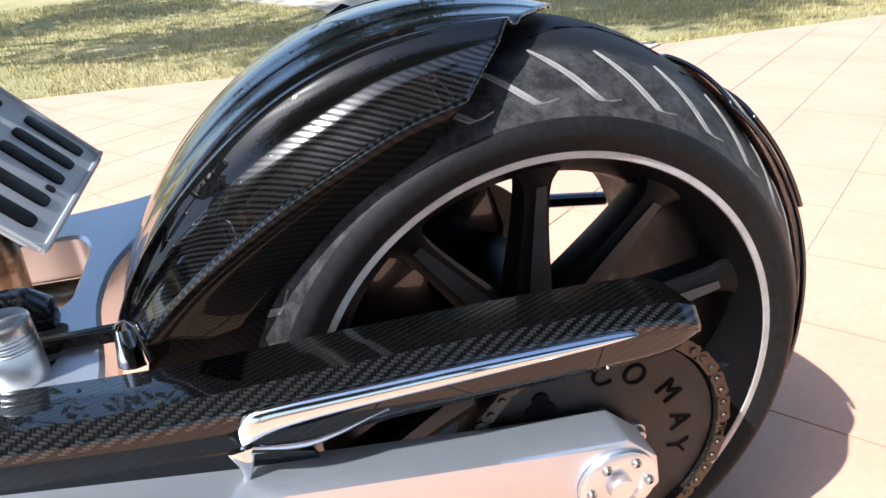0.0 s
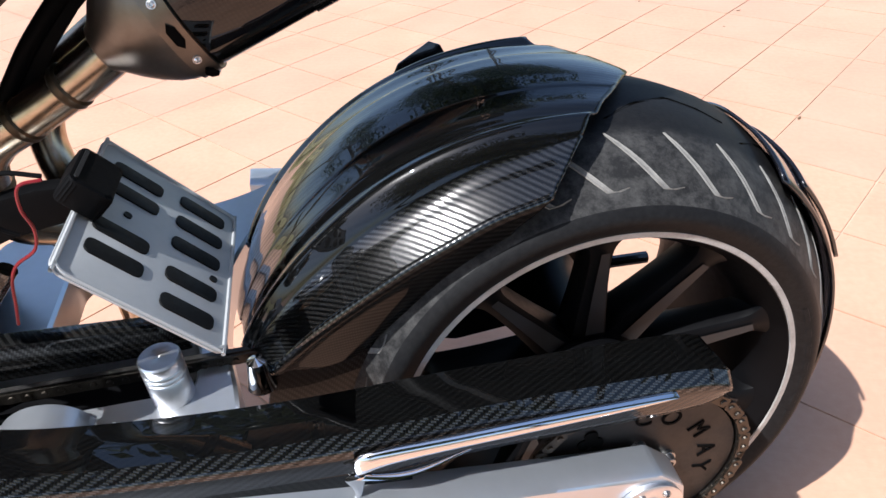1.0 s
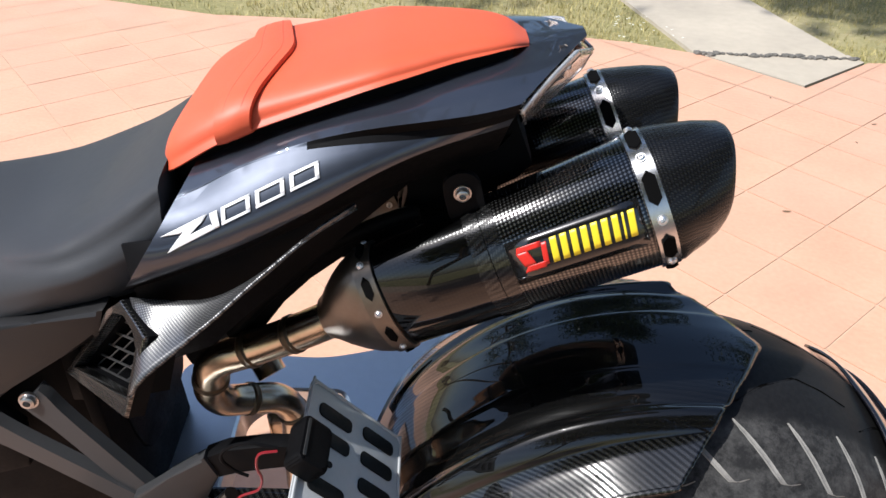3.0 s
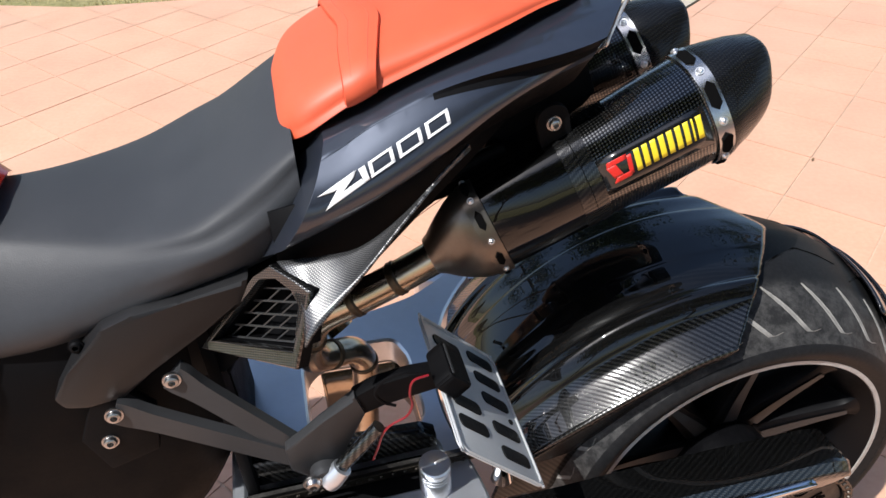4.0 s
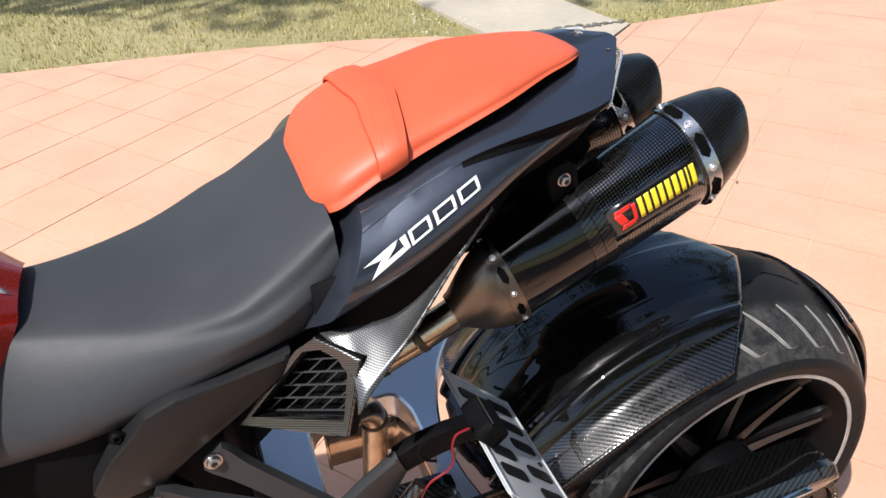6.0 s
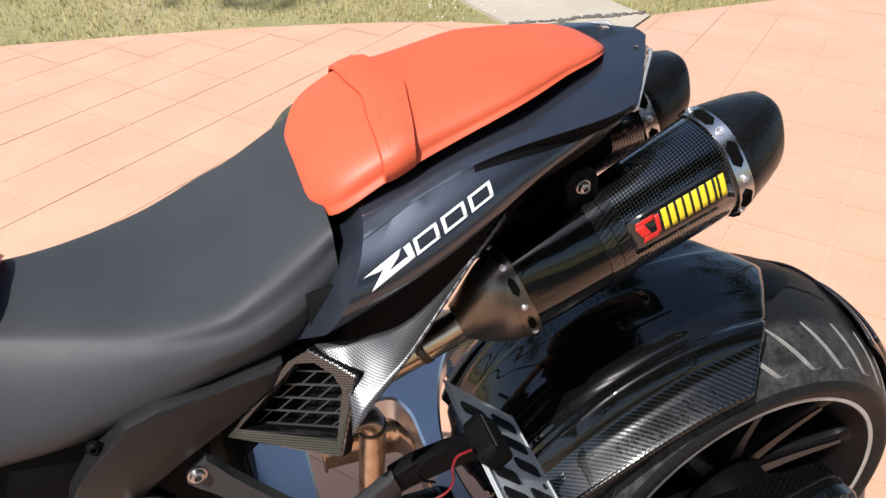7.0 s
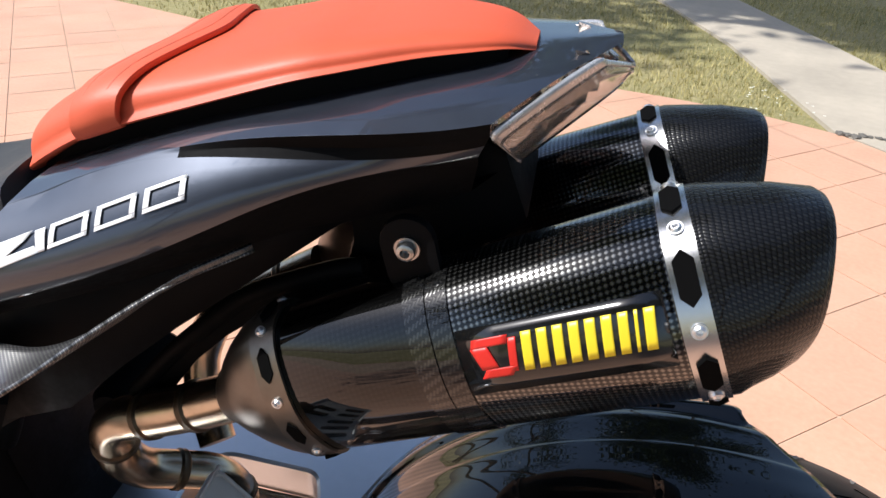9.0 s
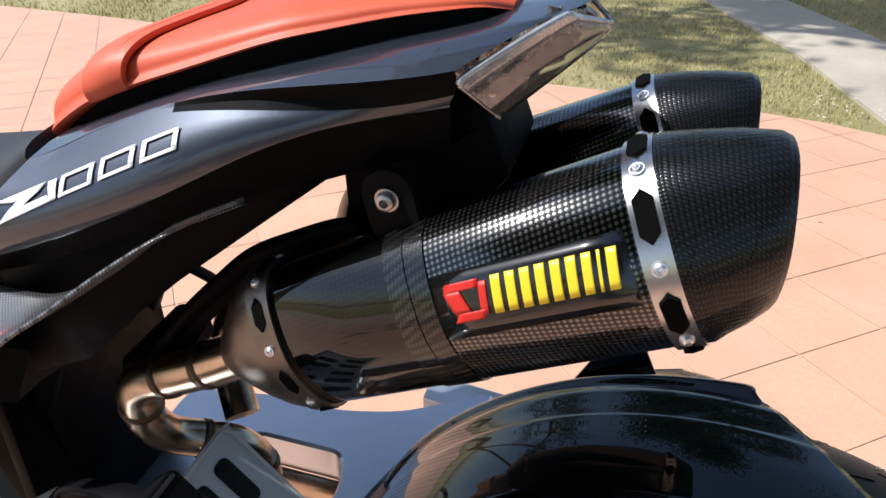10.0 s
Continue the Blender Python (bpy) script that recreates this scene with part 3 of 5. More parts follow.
link_steel = plain("chain_steel", (0.075, 0.064, 0.052), 0.4, metal=0.9, var=0.4, scale=60)
LINK = link_mesh()
R_CH, PITCH = 0.124, 0.0158
nlink = int(2 * math.pi * R_CH / PITCH)
for k in range(nlink):
    a = 360 * k / nlink
    m = Matrix.Translation(polar(a, R_CH, SV - (0.012 if k % 2 else 0.009))) @ Matrix.Rotation(radians(90 - a), 4, "Y")
    share("chain_link", LINK, m, chain)
for k in range(22):
    m = Matrix.Translation((-0.69 + k * PITCH, -0.118, 0.482)) 
    share("chain_link", LINK, m, chain)
part("inner_chain_rail", slab(rounded(0.36, 0.008, 0.002), -0.112, -0.106, "y"), dark_steel, chain).matrix_basis = Matrix.Translation((-0.52, 0, 0.482))

# swinging arm
arm = part("swingarm", slab([(-0.78, 0.50), (-0.55, 0.468), (-0.3, 0.425), (-0.1, 0.398), (0.015, 0.388), (0.045, 0.36), (0.05, 0.325), (0.02, 0.305), (-0.15, 0.305), (-0.45, 0.33), (-0.78, 0.38)], -0.315, -0.272, "y", 0.006), arm_silver, motorcycle, "broad silver-grey swingarm")


def offset_loop(loop, d):
    """Move every side of a closed outline inwards by d."""
    n, area = len(loop), sum(loop[i - 1][0] * loop[i][1] - loop[i][0] * loop[i - 1][1] for i in range(len(loop)))
    sign, out = (1 if area > 0 else -1), []
    for i in range(n):
        a, b, c = (Vector(loop[k % n]) for k in (i - 1, i, i + 1))
        u, w = (b - a).normalized(), (c - b).normalized()
        m = Vector((-u.y - w.y, u.x + w.x)) * sign
        m = m / max(0.3, m.length_squared / 2)
        out.append(tuple(b + m * d))
    return out


def soften(loop, r):
    """Round the corners of an outline."""
    out, n = [], len(loop)
    for i in range(n):
        a, b, c = (Vector(loop[k % n]) for k in (i - 1, i, i + 1))
        p, q = b + (a - b).normalized() * min(r, (a - b).length * 0.45), b + (c - b).normalized() * min(r, (c - b).length * 0.45)
        out += [tuple(p.lerp(b, t).lerp(b.lerp(q, t), t)) for t in (0, 0.25, 0.5, 0.75, 1)]
    return out


def bridge_plate():
    """The bridge in one plate, with chamfered edges and two openings through it."""
    outer = soften([(-0.74, -0.272), (-0.395, -0.272), (-0.400, -0.17), (-0.424, -0.05), (-0.424, 0.03), (-0.404, 0.10), (-0.375, 0.17), (-0.335, 0.225), (-0.30, 0.262), (-0.30, 0.30), (-0.345, 0.272), (-0.42, 0.228), (-0.51, 0.208), (-0.60, 0.216), (-0.74, 0.20)], 0.03)
    holes = [soften([(-0.60, 0.138), (-0.472, 0.132), (-0.456, 0.09), (-0.455, -0.03), (-0.47, -0.05), (-0.625, -0.05), (-0.625, 0.11)], 0.016),
             soften([(-0.72, -0.152), (-0.452, -0.152), (-0.447, -0.14), (-0.447, -0.085), (-0.46, -0.075), (-0.72, -0.075)], 0.012)]
    bm = bmesh.new()
    uvl = bm.loops.layers.uv.new("UVMap")
    caps = {0: [], 1: []}
    for k, loop in enumerate([outer] + holes):
        into = offset_loop(loop, 0.004 if k == 0 else -0.004)
        rings = [[bm.verts.new((x, y, z)) for x, y in pts] for pts, z in ((into, 0.47), (loop, 0.466), (loop, 0.415))]
        n = len(loop)
        for a, b in zip(rings, rings[1:]):
            for i in range(n):
                bm.faces.new((a[i], a[(i + 1) % n], b[(i + 1) % n], b[i]))
        for side, ring in ((0, rings[0]), (1, rings[2])):
            caps[side] += [bm.edges.get((ring[i], ring[(i + 1) % n])) for i in range(n)]
    for side in (0, 1):
        bmesh.ops.triangle_fill(bm, edges=caps[side], use_beauty=True)
    for f in bm.faces:
        for lp in f.loops:
            lp[uvl].uv = lp.vert.co.xy
    part("bridge_plate", bm, arm_silver, arm, "blue-grey bridge plate with chamfered openings")
    # pipe metal here paints the bronze reflection seen inside the opening
    back = soften([(-0.604, 0.135), (-0.470, 0.129), (-0.452, 0.09), (-0.451, -0.034)], 0.012)
    bm = skin([[(x, y, z) for x, y in back] for z in (0.415, 0.33)])
    part("opening_wall", bm, pipe_metal, arm, "inner wall of the opening with a bronze reflection coloured in", solid=0.003)


bridge_plate()
part("right_arm", slab([(-0.40, 0.468), (0.05, 0.40), (0.06, 0.33), (0.03, 0.30), (-0.40, 0.33)], 0.262, 0.318, "y", 0.006), arm_silver, arm)
cap = part("oil_cap", lathe([(0.47, 0.0), (0.47, 0.0215), (0.500, 0.0215), (0.5015, 0.0205), (0.503, 0.0215), (0.506, 0.0215), (0.5075, 0.0205), (0.509, 0.0215), (0.512, 0.0215), (0.5135, 0.0205), (0.515, 0.0215), (0.525, 0.0215), (0.527, 0.020), (0.527, 0.003), (0.5255, 0.0)], (-0.467, -0.157, 0), "z", 40), aluminium, arm, "turned aluminium cap with fine grooves")
part("pivot_boss", lathe([(-0.27, 0.0), (-0.27, 0.05), (-0.17, 0.05), (-0.165, 0.045), (-0.165, 0.0)], (-0.59, 0, 0.452), "y", 40), arm_silver, arm)
slot_guard = part("slot_guard", slab([(-0.72, 0.53), (-0.47, 0.515), (-0.45, 0.5), (-0.45, 0.475), (-0.72, 0.475)], -0.098, -0.075, "y", 0.005), twill, arm, "carbon fibre inner chain guard")
# black sheet added to stand in for the shade in the slot
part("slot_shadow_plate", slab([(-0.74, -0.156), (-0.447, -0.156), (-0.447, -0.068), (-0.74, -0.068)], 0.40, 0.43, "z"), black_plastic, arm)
part("axle_adjuster", lathe([(-0.3155, 0.0), (-0.3155, 0.036), (-0.321, 0.036), (-0.323, 0.033), (-0.323, 0.022), (-0.319, 0.021), (-0.319, 0.012), (-0.328, 0.011), (-0.328, 0.0)], (0.005, 0, 0.345), "y", 40), aluminium, arm, "machined aluminium axle adjuster")
for k in range(6):
    bolt("axle_bolt", (0.005 + 0.027 * math.cos(k * 1.047), -0.323, 0.345 + 0.027 * math.sin(k * 1.047)), (0, -1, 0), 0.0045, arm, steel, 0.003)

# chain guard
def build_guard():
    xs = [-0.80, -0.66, -0.57, -0.45, -0.33, -0.2, -0.05, 0.06, 0.098]
    top_in = [0.56, 0.53, 0.505, 0.489, 0.482, 0.483, 0.481, 0.476, 0.466]
    secs = []
    for k, x in enumerate(xs):
        z = top_in[k]
        o = -0.279
        low = float(np.interp(x, [-0.8, -0.25, -0.2, -0.17, -0.09, 0, 0.05, 0.077, 0.098], [0.44, 0.41, 0.436, 0.444, 0.440, 0.432, 0.433, 0.443, 0.460]))
        secs.append([(x, -0.206, z - 0.018), (x, -0.206, z), (x, -0.235, z + 0.005), (x, o + 0.011, z + 0.009), (x, o, z - 0.004), (x, o - 0.001, z - 0.010), (x, o + 0.002, min(low, z - 0.014))])
    guard = part("chain_guard", loft(secs, 60, 31, closed=False, caps=False, smooth_cols=False), twill_guard, motorcycle, "glossy carbon fibre chain guard, edge highlight coloured into the weave", solid=0.003, offset=-1)
    # the bevel's highlight is painted in with a brighter twill
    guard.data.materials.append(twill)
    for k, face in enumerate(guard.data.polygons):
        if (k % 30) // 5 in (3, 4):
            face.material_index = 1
    strip = []
    for x, v, z, h in ((-0.290, -0.284, 0.462, 0.0105), (-0.282, -0.288, 0.470, 0.0125), (-0.26, -0.289, 0.475, 0.0105), (-0.21, -0.288, 0.476, 0.0085), (-0.126, -0.286, 0.475, 0.0075), (-0.03, -0.283, 0.473, 0.0055), (0.02, -0.281, 0.4725, 0.003), (0.034, -0.280, 0.472, 0.001)):
        strip.append([(x, v + 0.006 * math.cos(t) - 0.002, z + h * math.sin(t)) for t in np.linspace(0, 2 * math.pi, 12, endpoint=False)])
    part("chrome_strip", loft(strip, 44, 20), chrome, guard, "broad chrome trim strip")
    part("chrome_wing", loft([[(-0.292 + a, -0.287 - b, 0.444 + c) for a, b, c in ((0, 0, 0), (0, 0.004, 0.004), (0, 0, 0.008), (0, -0.003, 0.004))], [(-0.24, -0.290, 0.443), (-0.24, -0.296, 0.4455), (-0.24, -0.290, 0.448), (-0.24, -0.285, 0.4455)],
                              [(-0.178, -0.284, 0.452), (-0.178, -0.285, 0.453), (-0.178, -0.284, 0.454), (-0.178, -0.283, 0.453)]], 16, 12), chrome, guard, "thin chrome blade")
    part("chrome_foot", loft([[(-0.300, -0.286, 0.450), (-0.284, -0.286, 0.452), (-0.284, -0.291, 0.452), (-0.300, -0.291, 0.450)], [(-0.294, -0.288, 0.432), (-0.287, -0.288, 0.433), (-0.287, -0.292, 0.433), (-0.294, -0.292, 0.432)],
                              [(-0.296, -0.290, 0.416), (-0.294, -0.290, 0.416), (-0.294, -0.292, 0.416), (-0.296, -0.292, 0.416)]], 10, 12), chrome, guard, "chrome pointed foot of the trim")
    part("lower_panel", slab([(-0.66, 0.47), (-0.30, 0.445), (-0.24, 0.425), (-0.235, 0.41), (-0.25, 0.395), (-0.66, 0.36)], -0.279, -0.272, "y", 0.0015), twill_guard, guard, "carbon fibre lower panel")


build_guard()


# fender over the front half of the tyre
def build_fender():
    # columns: flank hem, crease, hollow, ridge, upper shoulder, near crown, crown
    th = [170, 160, 150, 138, 124, 112, 102, 92, 78]
    hem_r = [0.34, 0.315, 0.30, 0.288, 0.283, 0.286, 0.296, 0.31, 0.33]
    cre_r = [0.405, 0.388, 0.366, 0.341, 0.323, 0.319, 0.317, 0.325, 0.338]
    cro_r = [0.424, 0.418, 0.410, 0.400, 0.390, 0.380, 0.371, 0.362, 0.352]
    wid = [0.80, 0.92, 0.98, 1.0, 1.0, 1.0, 1.0, 1.0, 1.0]
    rows = []
    for k, t in enumerate(th):
        w = wid[k]
        c, cr, h = cro_r[k], cre_r[k], hem_r[k]
        d = c - cr
        half = [(-0.160, h), (-0.170, cr - 0.016), (-0.1765, cr - 0.005), (-0.1770, cr + 0.001), (-0.174, cr + 0.035 * d), (-0.162, cr + 0.13 * d), (-0.149, cr + 0.24 * d), (-0.138, cr + 0.33 * d), (-0.1285, cr + 0.47 * d), (-0.124, cr + 0.60 * d), (-0.118, cr + 0.72 * d), (-0.110, cr + 0.82 * d), (-0.098, c - 0.0125), (-0.084, c - 0.0082), (-0.064, c - 0.0066), (-0.050, c - 0.0050), (-0.044, c - 0.0036), (-0.030, c - 0.0024), (-0.016, c - 0.0012), (0.0, c - 0.0008)]
        sec = [(v * w, r) for v, r in half] + [(-v * w, r) for v, r in half[::-1][1:]]
        rows.append(sec)
    rows = np.array(rows)
    nr, nc = 70, 191
    cols = np.stack([curve_through(r, nc) for r in rows])
    full = np.stack([curve_through(np.c_[cols[:, j], th], nr) for j in range(nc)], 1)
    # the rear hem runs forward from the crown to the crease
    grid = np.zeros((nr, nc, 3))
    for j in range(nc):
        s = abs(2 * j / (nc - 1) - 1)
        probe = np.linspace(72, 125, 160)
        pv = np.interp(probe, full[::-1, j, 2], full[::-1, j, 0])
        pr = np.interp(probe, full[::-1, j, 2], full[::-1, j, 1])
        edge = 0.076 - 0.143 * (np.abs(pv) / 0.1765) ** 1.1
        stop = probe[np.argmin(np.abs(pr * np.cos(np.radians(probe)) - edge))]
        if s > 0.85:
            stop = 102.5 + 60 * (s - 0.845)
        begin = 166 - 8 * s
        ang = np.linspace(begin, stop, nr)
        v = np.interp(ang[::-1], full[::-1, j, 2], full[::-1, j, 0])[::-1]
        r = np.interp(ang[::-1], full[::-1, j, 2], full[::-1, j, 1])[::-1]
        a = np.radians(ang)
        grid[:, j] = np.stack([r * np.cos(a), v, AX + r * np.sin(a)], 1)
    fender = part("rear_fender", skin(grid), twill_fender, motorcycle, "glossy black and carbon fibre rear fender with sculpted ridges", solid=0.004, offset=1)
    # hem shade and the flank's sunlit weave are put into the twill's tone
    fender.data.materials.append(twill_side_shaded)
    fender.data.materials.append(twill_flank_lit)
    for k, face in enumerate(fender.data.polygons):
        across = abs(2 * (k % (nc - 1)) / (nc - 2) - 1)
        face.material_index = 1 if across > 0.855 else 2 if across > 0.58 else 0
    return fender, grid


fender, fender_grid = build_fender()
part("far_fin", plate3([(-0.20, 0.150, 0.610), (-0.165, 0.156, 0.672), (-0.122, 0.160, 0.695), (-0.108, 0.158, 0.690), (-0.070, 0.150, 0.610)], 0.004, 0.001), black_gloss, fender)
part("fender_stay", lathe([(0.47, 0.016), (0.485, 0.013), (0.505, 0.010), (0.51, 0.0)], (-0.375, -0.165, 0), "z", 20), chrome, fender, "polished conical fender mount")


part("inner_mudguard", slab([(-0.385, 0.40), (-0.366, 0.47), (-0.345, 0.51), (-0.31, 0.545), (-0.25, 0.59), (-0.205, 0.60), (-0.225, 0.55), (-0.24, 0.40)], -0.158, -0.150, "y", 0.002), twill_side_shaded, fender, "dark carbon inner mudguard")


# hugger behind the tyre
def shell(name, a0, a1, r0, r1, v0, v1, centre_lead, material, parent, label="", thick=0.004, nv=24):
    rows = []
    for u in np.linspace(0, 1, 30):
        row = []
        for s in np.linspace(-1, 1, nv):
            v = v0 + (v1 - v0) * (s + 1) / 2
            mid = 1 - abs(s)
            ang = (a0 + centre_lead * mid) * (1 - u) + a1 * u
            r = (r0 * (1 - u) + r1 * u) - 0.026 * (abs(v) / 0.118) ** 2.4
            row.append(polar(ang, r, v))
        rows.append(row)
    return part(name, skin(rows), material, parent, label, solid=thick, offset=1)


hugger = shell("rear_hugger", 49, -16, 0.3475, 0.351, -0.118, 0.118, 4, black_gloss, motorcycle, "black gloss rear tyre hugger")
shell("hugger_lip", 41, 19, 0.3525, 0.3575, -0.10, 0.10, 3, black_gloss, hugger, thick=0.005)
hugger.matrix_basis = WHEEL


# exhaust
def build_muffler(v, drift, z=0.8233):
    """A muffler; a slim oval section that widens along an axis rising to the rear."""
    AXIS = Vector((math.cos(radians(23.1)), drift, math.sin(radians(23.1))))
    base = Vector((-0.4095, v, z))
    up = Vector((-math.sin(radians(23.1)), 0, math.cos(radians(23.1))))
    lat = Vector((0, -1, 0))

    def at(d, a, lift=0.0, skew=0.0, drop=0.0):
        u = min(max(d, 0.0) / 0.3, 1.08)
        wide, tall = 0.0370 + 0.0220 * u + lift, 0.0610 + 0.0058 * u + lift
        m = 1 + 0.015 * math.cos(6 * a)
        c, s = math.cos(a) * wide * m, math.sin(a) * tall * m
        return base + AXIS * (d + skew * s) + lat * c + up * (s + drop + 0.003 * (1 - u))

    def ring(d, lift, skew=0.0, drop=0.0, n=48):
        return [tuple(at(d, 2 * math.pi * k / n, lift, skew, drop)) for k in range(n)]

    def pipe_ring(d, r, n=48):
        return [tuple(base + AXIS * d + lat * (math.cos(2 * math.pi * k / n) * r - 0.012 * (0.03 - d) / 0.08) + up * math.sin(2 * math.pi * k / n) * r) for k in range(n)]

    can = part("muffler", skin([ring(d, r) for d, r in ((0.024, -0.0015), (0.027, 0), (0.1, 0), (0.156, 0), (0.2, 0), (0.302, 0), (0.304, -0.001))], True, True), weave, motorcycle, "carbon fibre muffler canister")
    # ahead of the strap the tail's shade is coloured into the same weave
    can.data.materials.append(weave_front_shaded)
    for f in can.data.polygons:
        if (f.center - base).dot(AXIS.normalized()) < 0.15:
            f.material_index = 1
    def flare(d, f):
        """A ring part way from the round pipe to the oval can."""
        return [tuple(Vector(p) * (1 - f) + Vector(q) * f) for p, q in zip(pipe_ring(d, 0.0235), ring(d, 0.0008))]

    part("inlet_cone", skin([pipe_ring(-0.036, 0.0222), pipe_ring(-0.032, 0.0245), flare(-0.029, 0.08), flare(-0.018, 0.36), flare(-0.006, 0.62), flare(0.008, 0.86), flare(0.018, 0.97), ring(0.026, 0.0012), ring(0.034, 0.0016), ring(0.034, 0.0002)], True, False), cone_metal, can, "smoky titanium inlet cone")
    part("front_band", skin([ring(d, r) for d, r in ((0.026, 0.0012), (0.026, 0.003), (0.045, 0.003), (0.045, 0.0002))], True, False), cone_metal, can, "slotted dark titanium front band")
    part("rear_band", skin([ring(d, r) for d, r in ((0.3025, 0.0005), (0.3025, 0.0022), (0.3205, 0.0022), (0.3205, 0.0005))], True, False), band_steel, can, "slotted steel rear band")
    part("end_cap", skin([ring(d, r, k, q) for d, r, k, q in ((0.306, 0.001, 0, 0), (0.325, 0.0008, 0.0, 0), (0.338, -0.003, 0.10, -0.001), (0.356, -0.008, 0.22, -0.003), (0.373, -0.015, 0.34, -0.005), (0.377, -0.0185, 0.37, -0.006), (0.376, -0.0215, 0.37, -0.006), (0.35, -0.022, 0.2, -0.004), (0.325, -0.024, 0, 0))], True, False), weave_tip, can, "tapered matt carbon end cap")
    part("baffle", skin([ring(0.345, -0.020), ring(0.346, -0.036), ring(0.33, -0.038)], True, True), dark_steel, can)
    # slots in the bands and their rivets
    for d, w, lift in ((0.3115, 0.0118, 0.0027), (0.0355, 0.0085, 0.0035)):
        for k in range(7):
            for deg, rivet in ((14.0 + 51.4 * k, True), (39.7 + 51.4 * k, False)):
                ang = radians(deg)
                p = at(d, ang, lift)
                t = (at(d, ang + 0.02, lift) - at(d, ang - 0.02, lift)).normalized()
                n = t.cross(AXIS.normalized())
                n = n if n.dot(p - base - AXIS * d) > 0 else -n
                x = t.cross(n).normalized()
                if rivet:
                    bolt("band_rivet", tuple(p - n * 0.001), tuple(n), 0.0046 if d > 0.1 else 0.0038, can, aluminium, 0.0025)
                else:
                    mm = Matrix.Translation(p) @ Matrix((x, t, n)).transposed().to_4x4()
                    h = 0.033 if d > 0.1 else 0.025
                    bm = slab([(-w / 2, -h / 2 + 0.006), (0, -h / 2), (w / 2, -h / 2 + 0.006), (w / 2, h / 2 - 0.006), (0, h / 2), (-w / 2, h / 2 - 0.006)], -0.0026, 0.0006, "z")
                    bm.transform(mm)
                    part("band_slot", bm, groove_dark, can)
    # hanger strap of carbon with its lug
    part("carbon_strap", skin([ring(d, r) for d, r in ((0.141, 0.0002), (0.141, 0.0014), (0.156, 0.0016), (0.1565, 0.0008), (0.157, 0.0016), (0.171, 0.0014), (0.171, 0.0002))], True, False), twill_strap, can, "carbon fibre hanger strap")
    lug = Vector((-0.302, v + 0.010, 0.955))
    bm = slab(rounded(0.036, 0.058, 0.017, 6), -0.004, 0.004, "y", 0.001)
    bm.transform(Matrix.Translation(lug) @ Matrix.Rotation(radians(-12), 4, "Y"))
    part("hanger_lug", bm, black_plastic, can)
    bolt("hanger_bolt", tuple(lug + Vector((-0.002, -0.004, 0.008))), (0, -1, 0), 0.0085, can, steel, 0.007)
    return can, at


band_steel = plain("bright_band_steel", (0.6, 0.6, 0.6), 0.25, metal=1.0, var=0.1)
cone_metal = plain("smoky_titanium", (0.17, 0.145, 0.12), 0.32, metal=0.9, var=0.15)
muffler, muffler_at = build_muffler(-0.078, 0.075)


def build_badge():
    """Maker's badge on the muffler: a dark panel with plain coloured shapes."""
    def patch(name, d0, d1, a0, a1, lift, material, slant=0.0, label=""):
        rows = []
        for ang in np.linspace(radians(a0), radians(a1), 6):
            rows.append([tuple(muffler_at(d + slant * (ang - radians(a0)), ang, lift)) for d in np.linspace(d0, d1, 6)])
        return part(name, skin(rows), material, muffler, label, solid=0.0006, offset=1)

    patch("badge_panel", 0.172, 0.297, -3, 37, 0.0006, badge_black, label="black badge panel")
    patch("badge_mark", 0.180, 0.203, 25, 30, 0.0014, red_print, 0.02, "red abstract mark")
    patch("badge_mark", 0.184, 0.195, 12, 25, 0.0014, red_print, -0.02)
    patch("badge_mark", 0.182, 0.202, 7, 12, 0.0014, red_print, 0.05)
    patch("badge_mark", 0.201, 0.206, 9, 28, 0.0014, red_print, 0.01)
    x = 0.209
    for w in (0.0082, 0.0082, 0.0082, 0.0082, 0.0082, 0.0082, 0.0078, 0.0040, 0.0082):
        patch("badge_bar", x + 0.0010, x + w - 0.0010, 8.5, 30, 0.0014, yellow_print, 0.008, "plain yellow bar")
        x += w + 0.0014


build_badge()
build_muffler(0.142, -0.06, 0.809)
PIPE = [(-0.430, -0.070, 0.8105), (-0.483, -0.062, 0.777), (-0.535, -0.055, 0.748), (-0.570, -0.048, 0.728), (-0.589, -0.043, 0.708), (-0.598, -0.036, 0.680), (-0.604, -0.028, 0.650), (-0.598, -0.012, 0.615), (-0.575, 0.010, 0.592), (-0.545, 0.030, 0.570), (-0.530, 0.042, 0.530), (-0.532, 0.045, 0.470), (-0.540, 0.045, 0.360)]
pipe = part("exhaust_pipe", tube(PIPE, 0.0205, 90, 22), pipe_metal, motorcycle, "heat-coloured stainless exhaust pipe")
far_pipe = part("exhaust_pipe", tube([(-0.440, 0.13, 0.800), (-0.52, 0.13, 0.750), (-0.56, 0.125, 0.722), (-0.585, 0.11, 0.67), (-0.580, 0.09, 0.62), (-0.555, 0.06, 0.585)], 0.0205, 40, 18), pipe_metal, motorcycle, "heat-coloured stainless exhaust pipe")


def weld(p, q, parent):
    bm = lathe([(-0.006, 0.0203), (-0.003, 0.0222), (0.0, 0.0216), (0.003, 0.0222), (0.006, 0.0203)], (0, 0, 0), "z", 28)
    bm.transform(Matrix.Translation(p) @ (Vector(q) - Vector(p)).to_track_quat("Z", "Y").to_matrix().to_4x4())
    part("pipe_weld", bm, weld_metal, parent)


for k in (1, 2, 5, 8, 10):
    weld(PIPE[k], Vector(PIPE[k + 1]) - Vector(PIPE[k - 1]) + Vector(PIPE[k]), pipe)
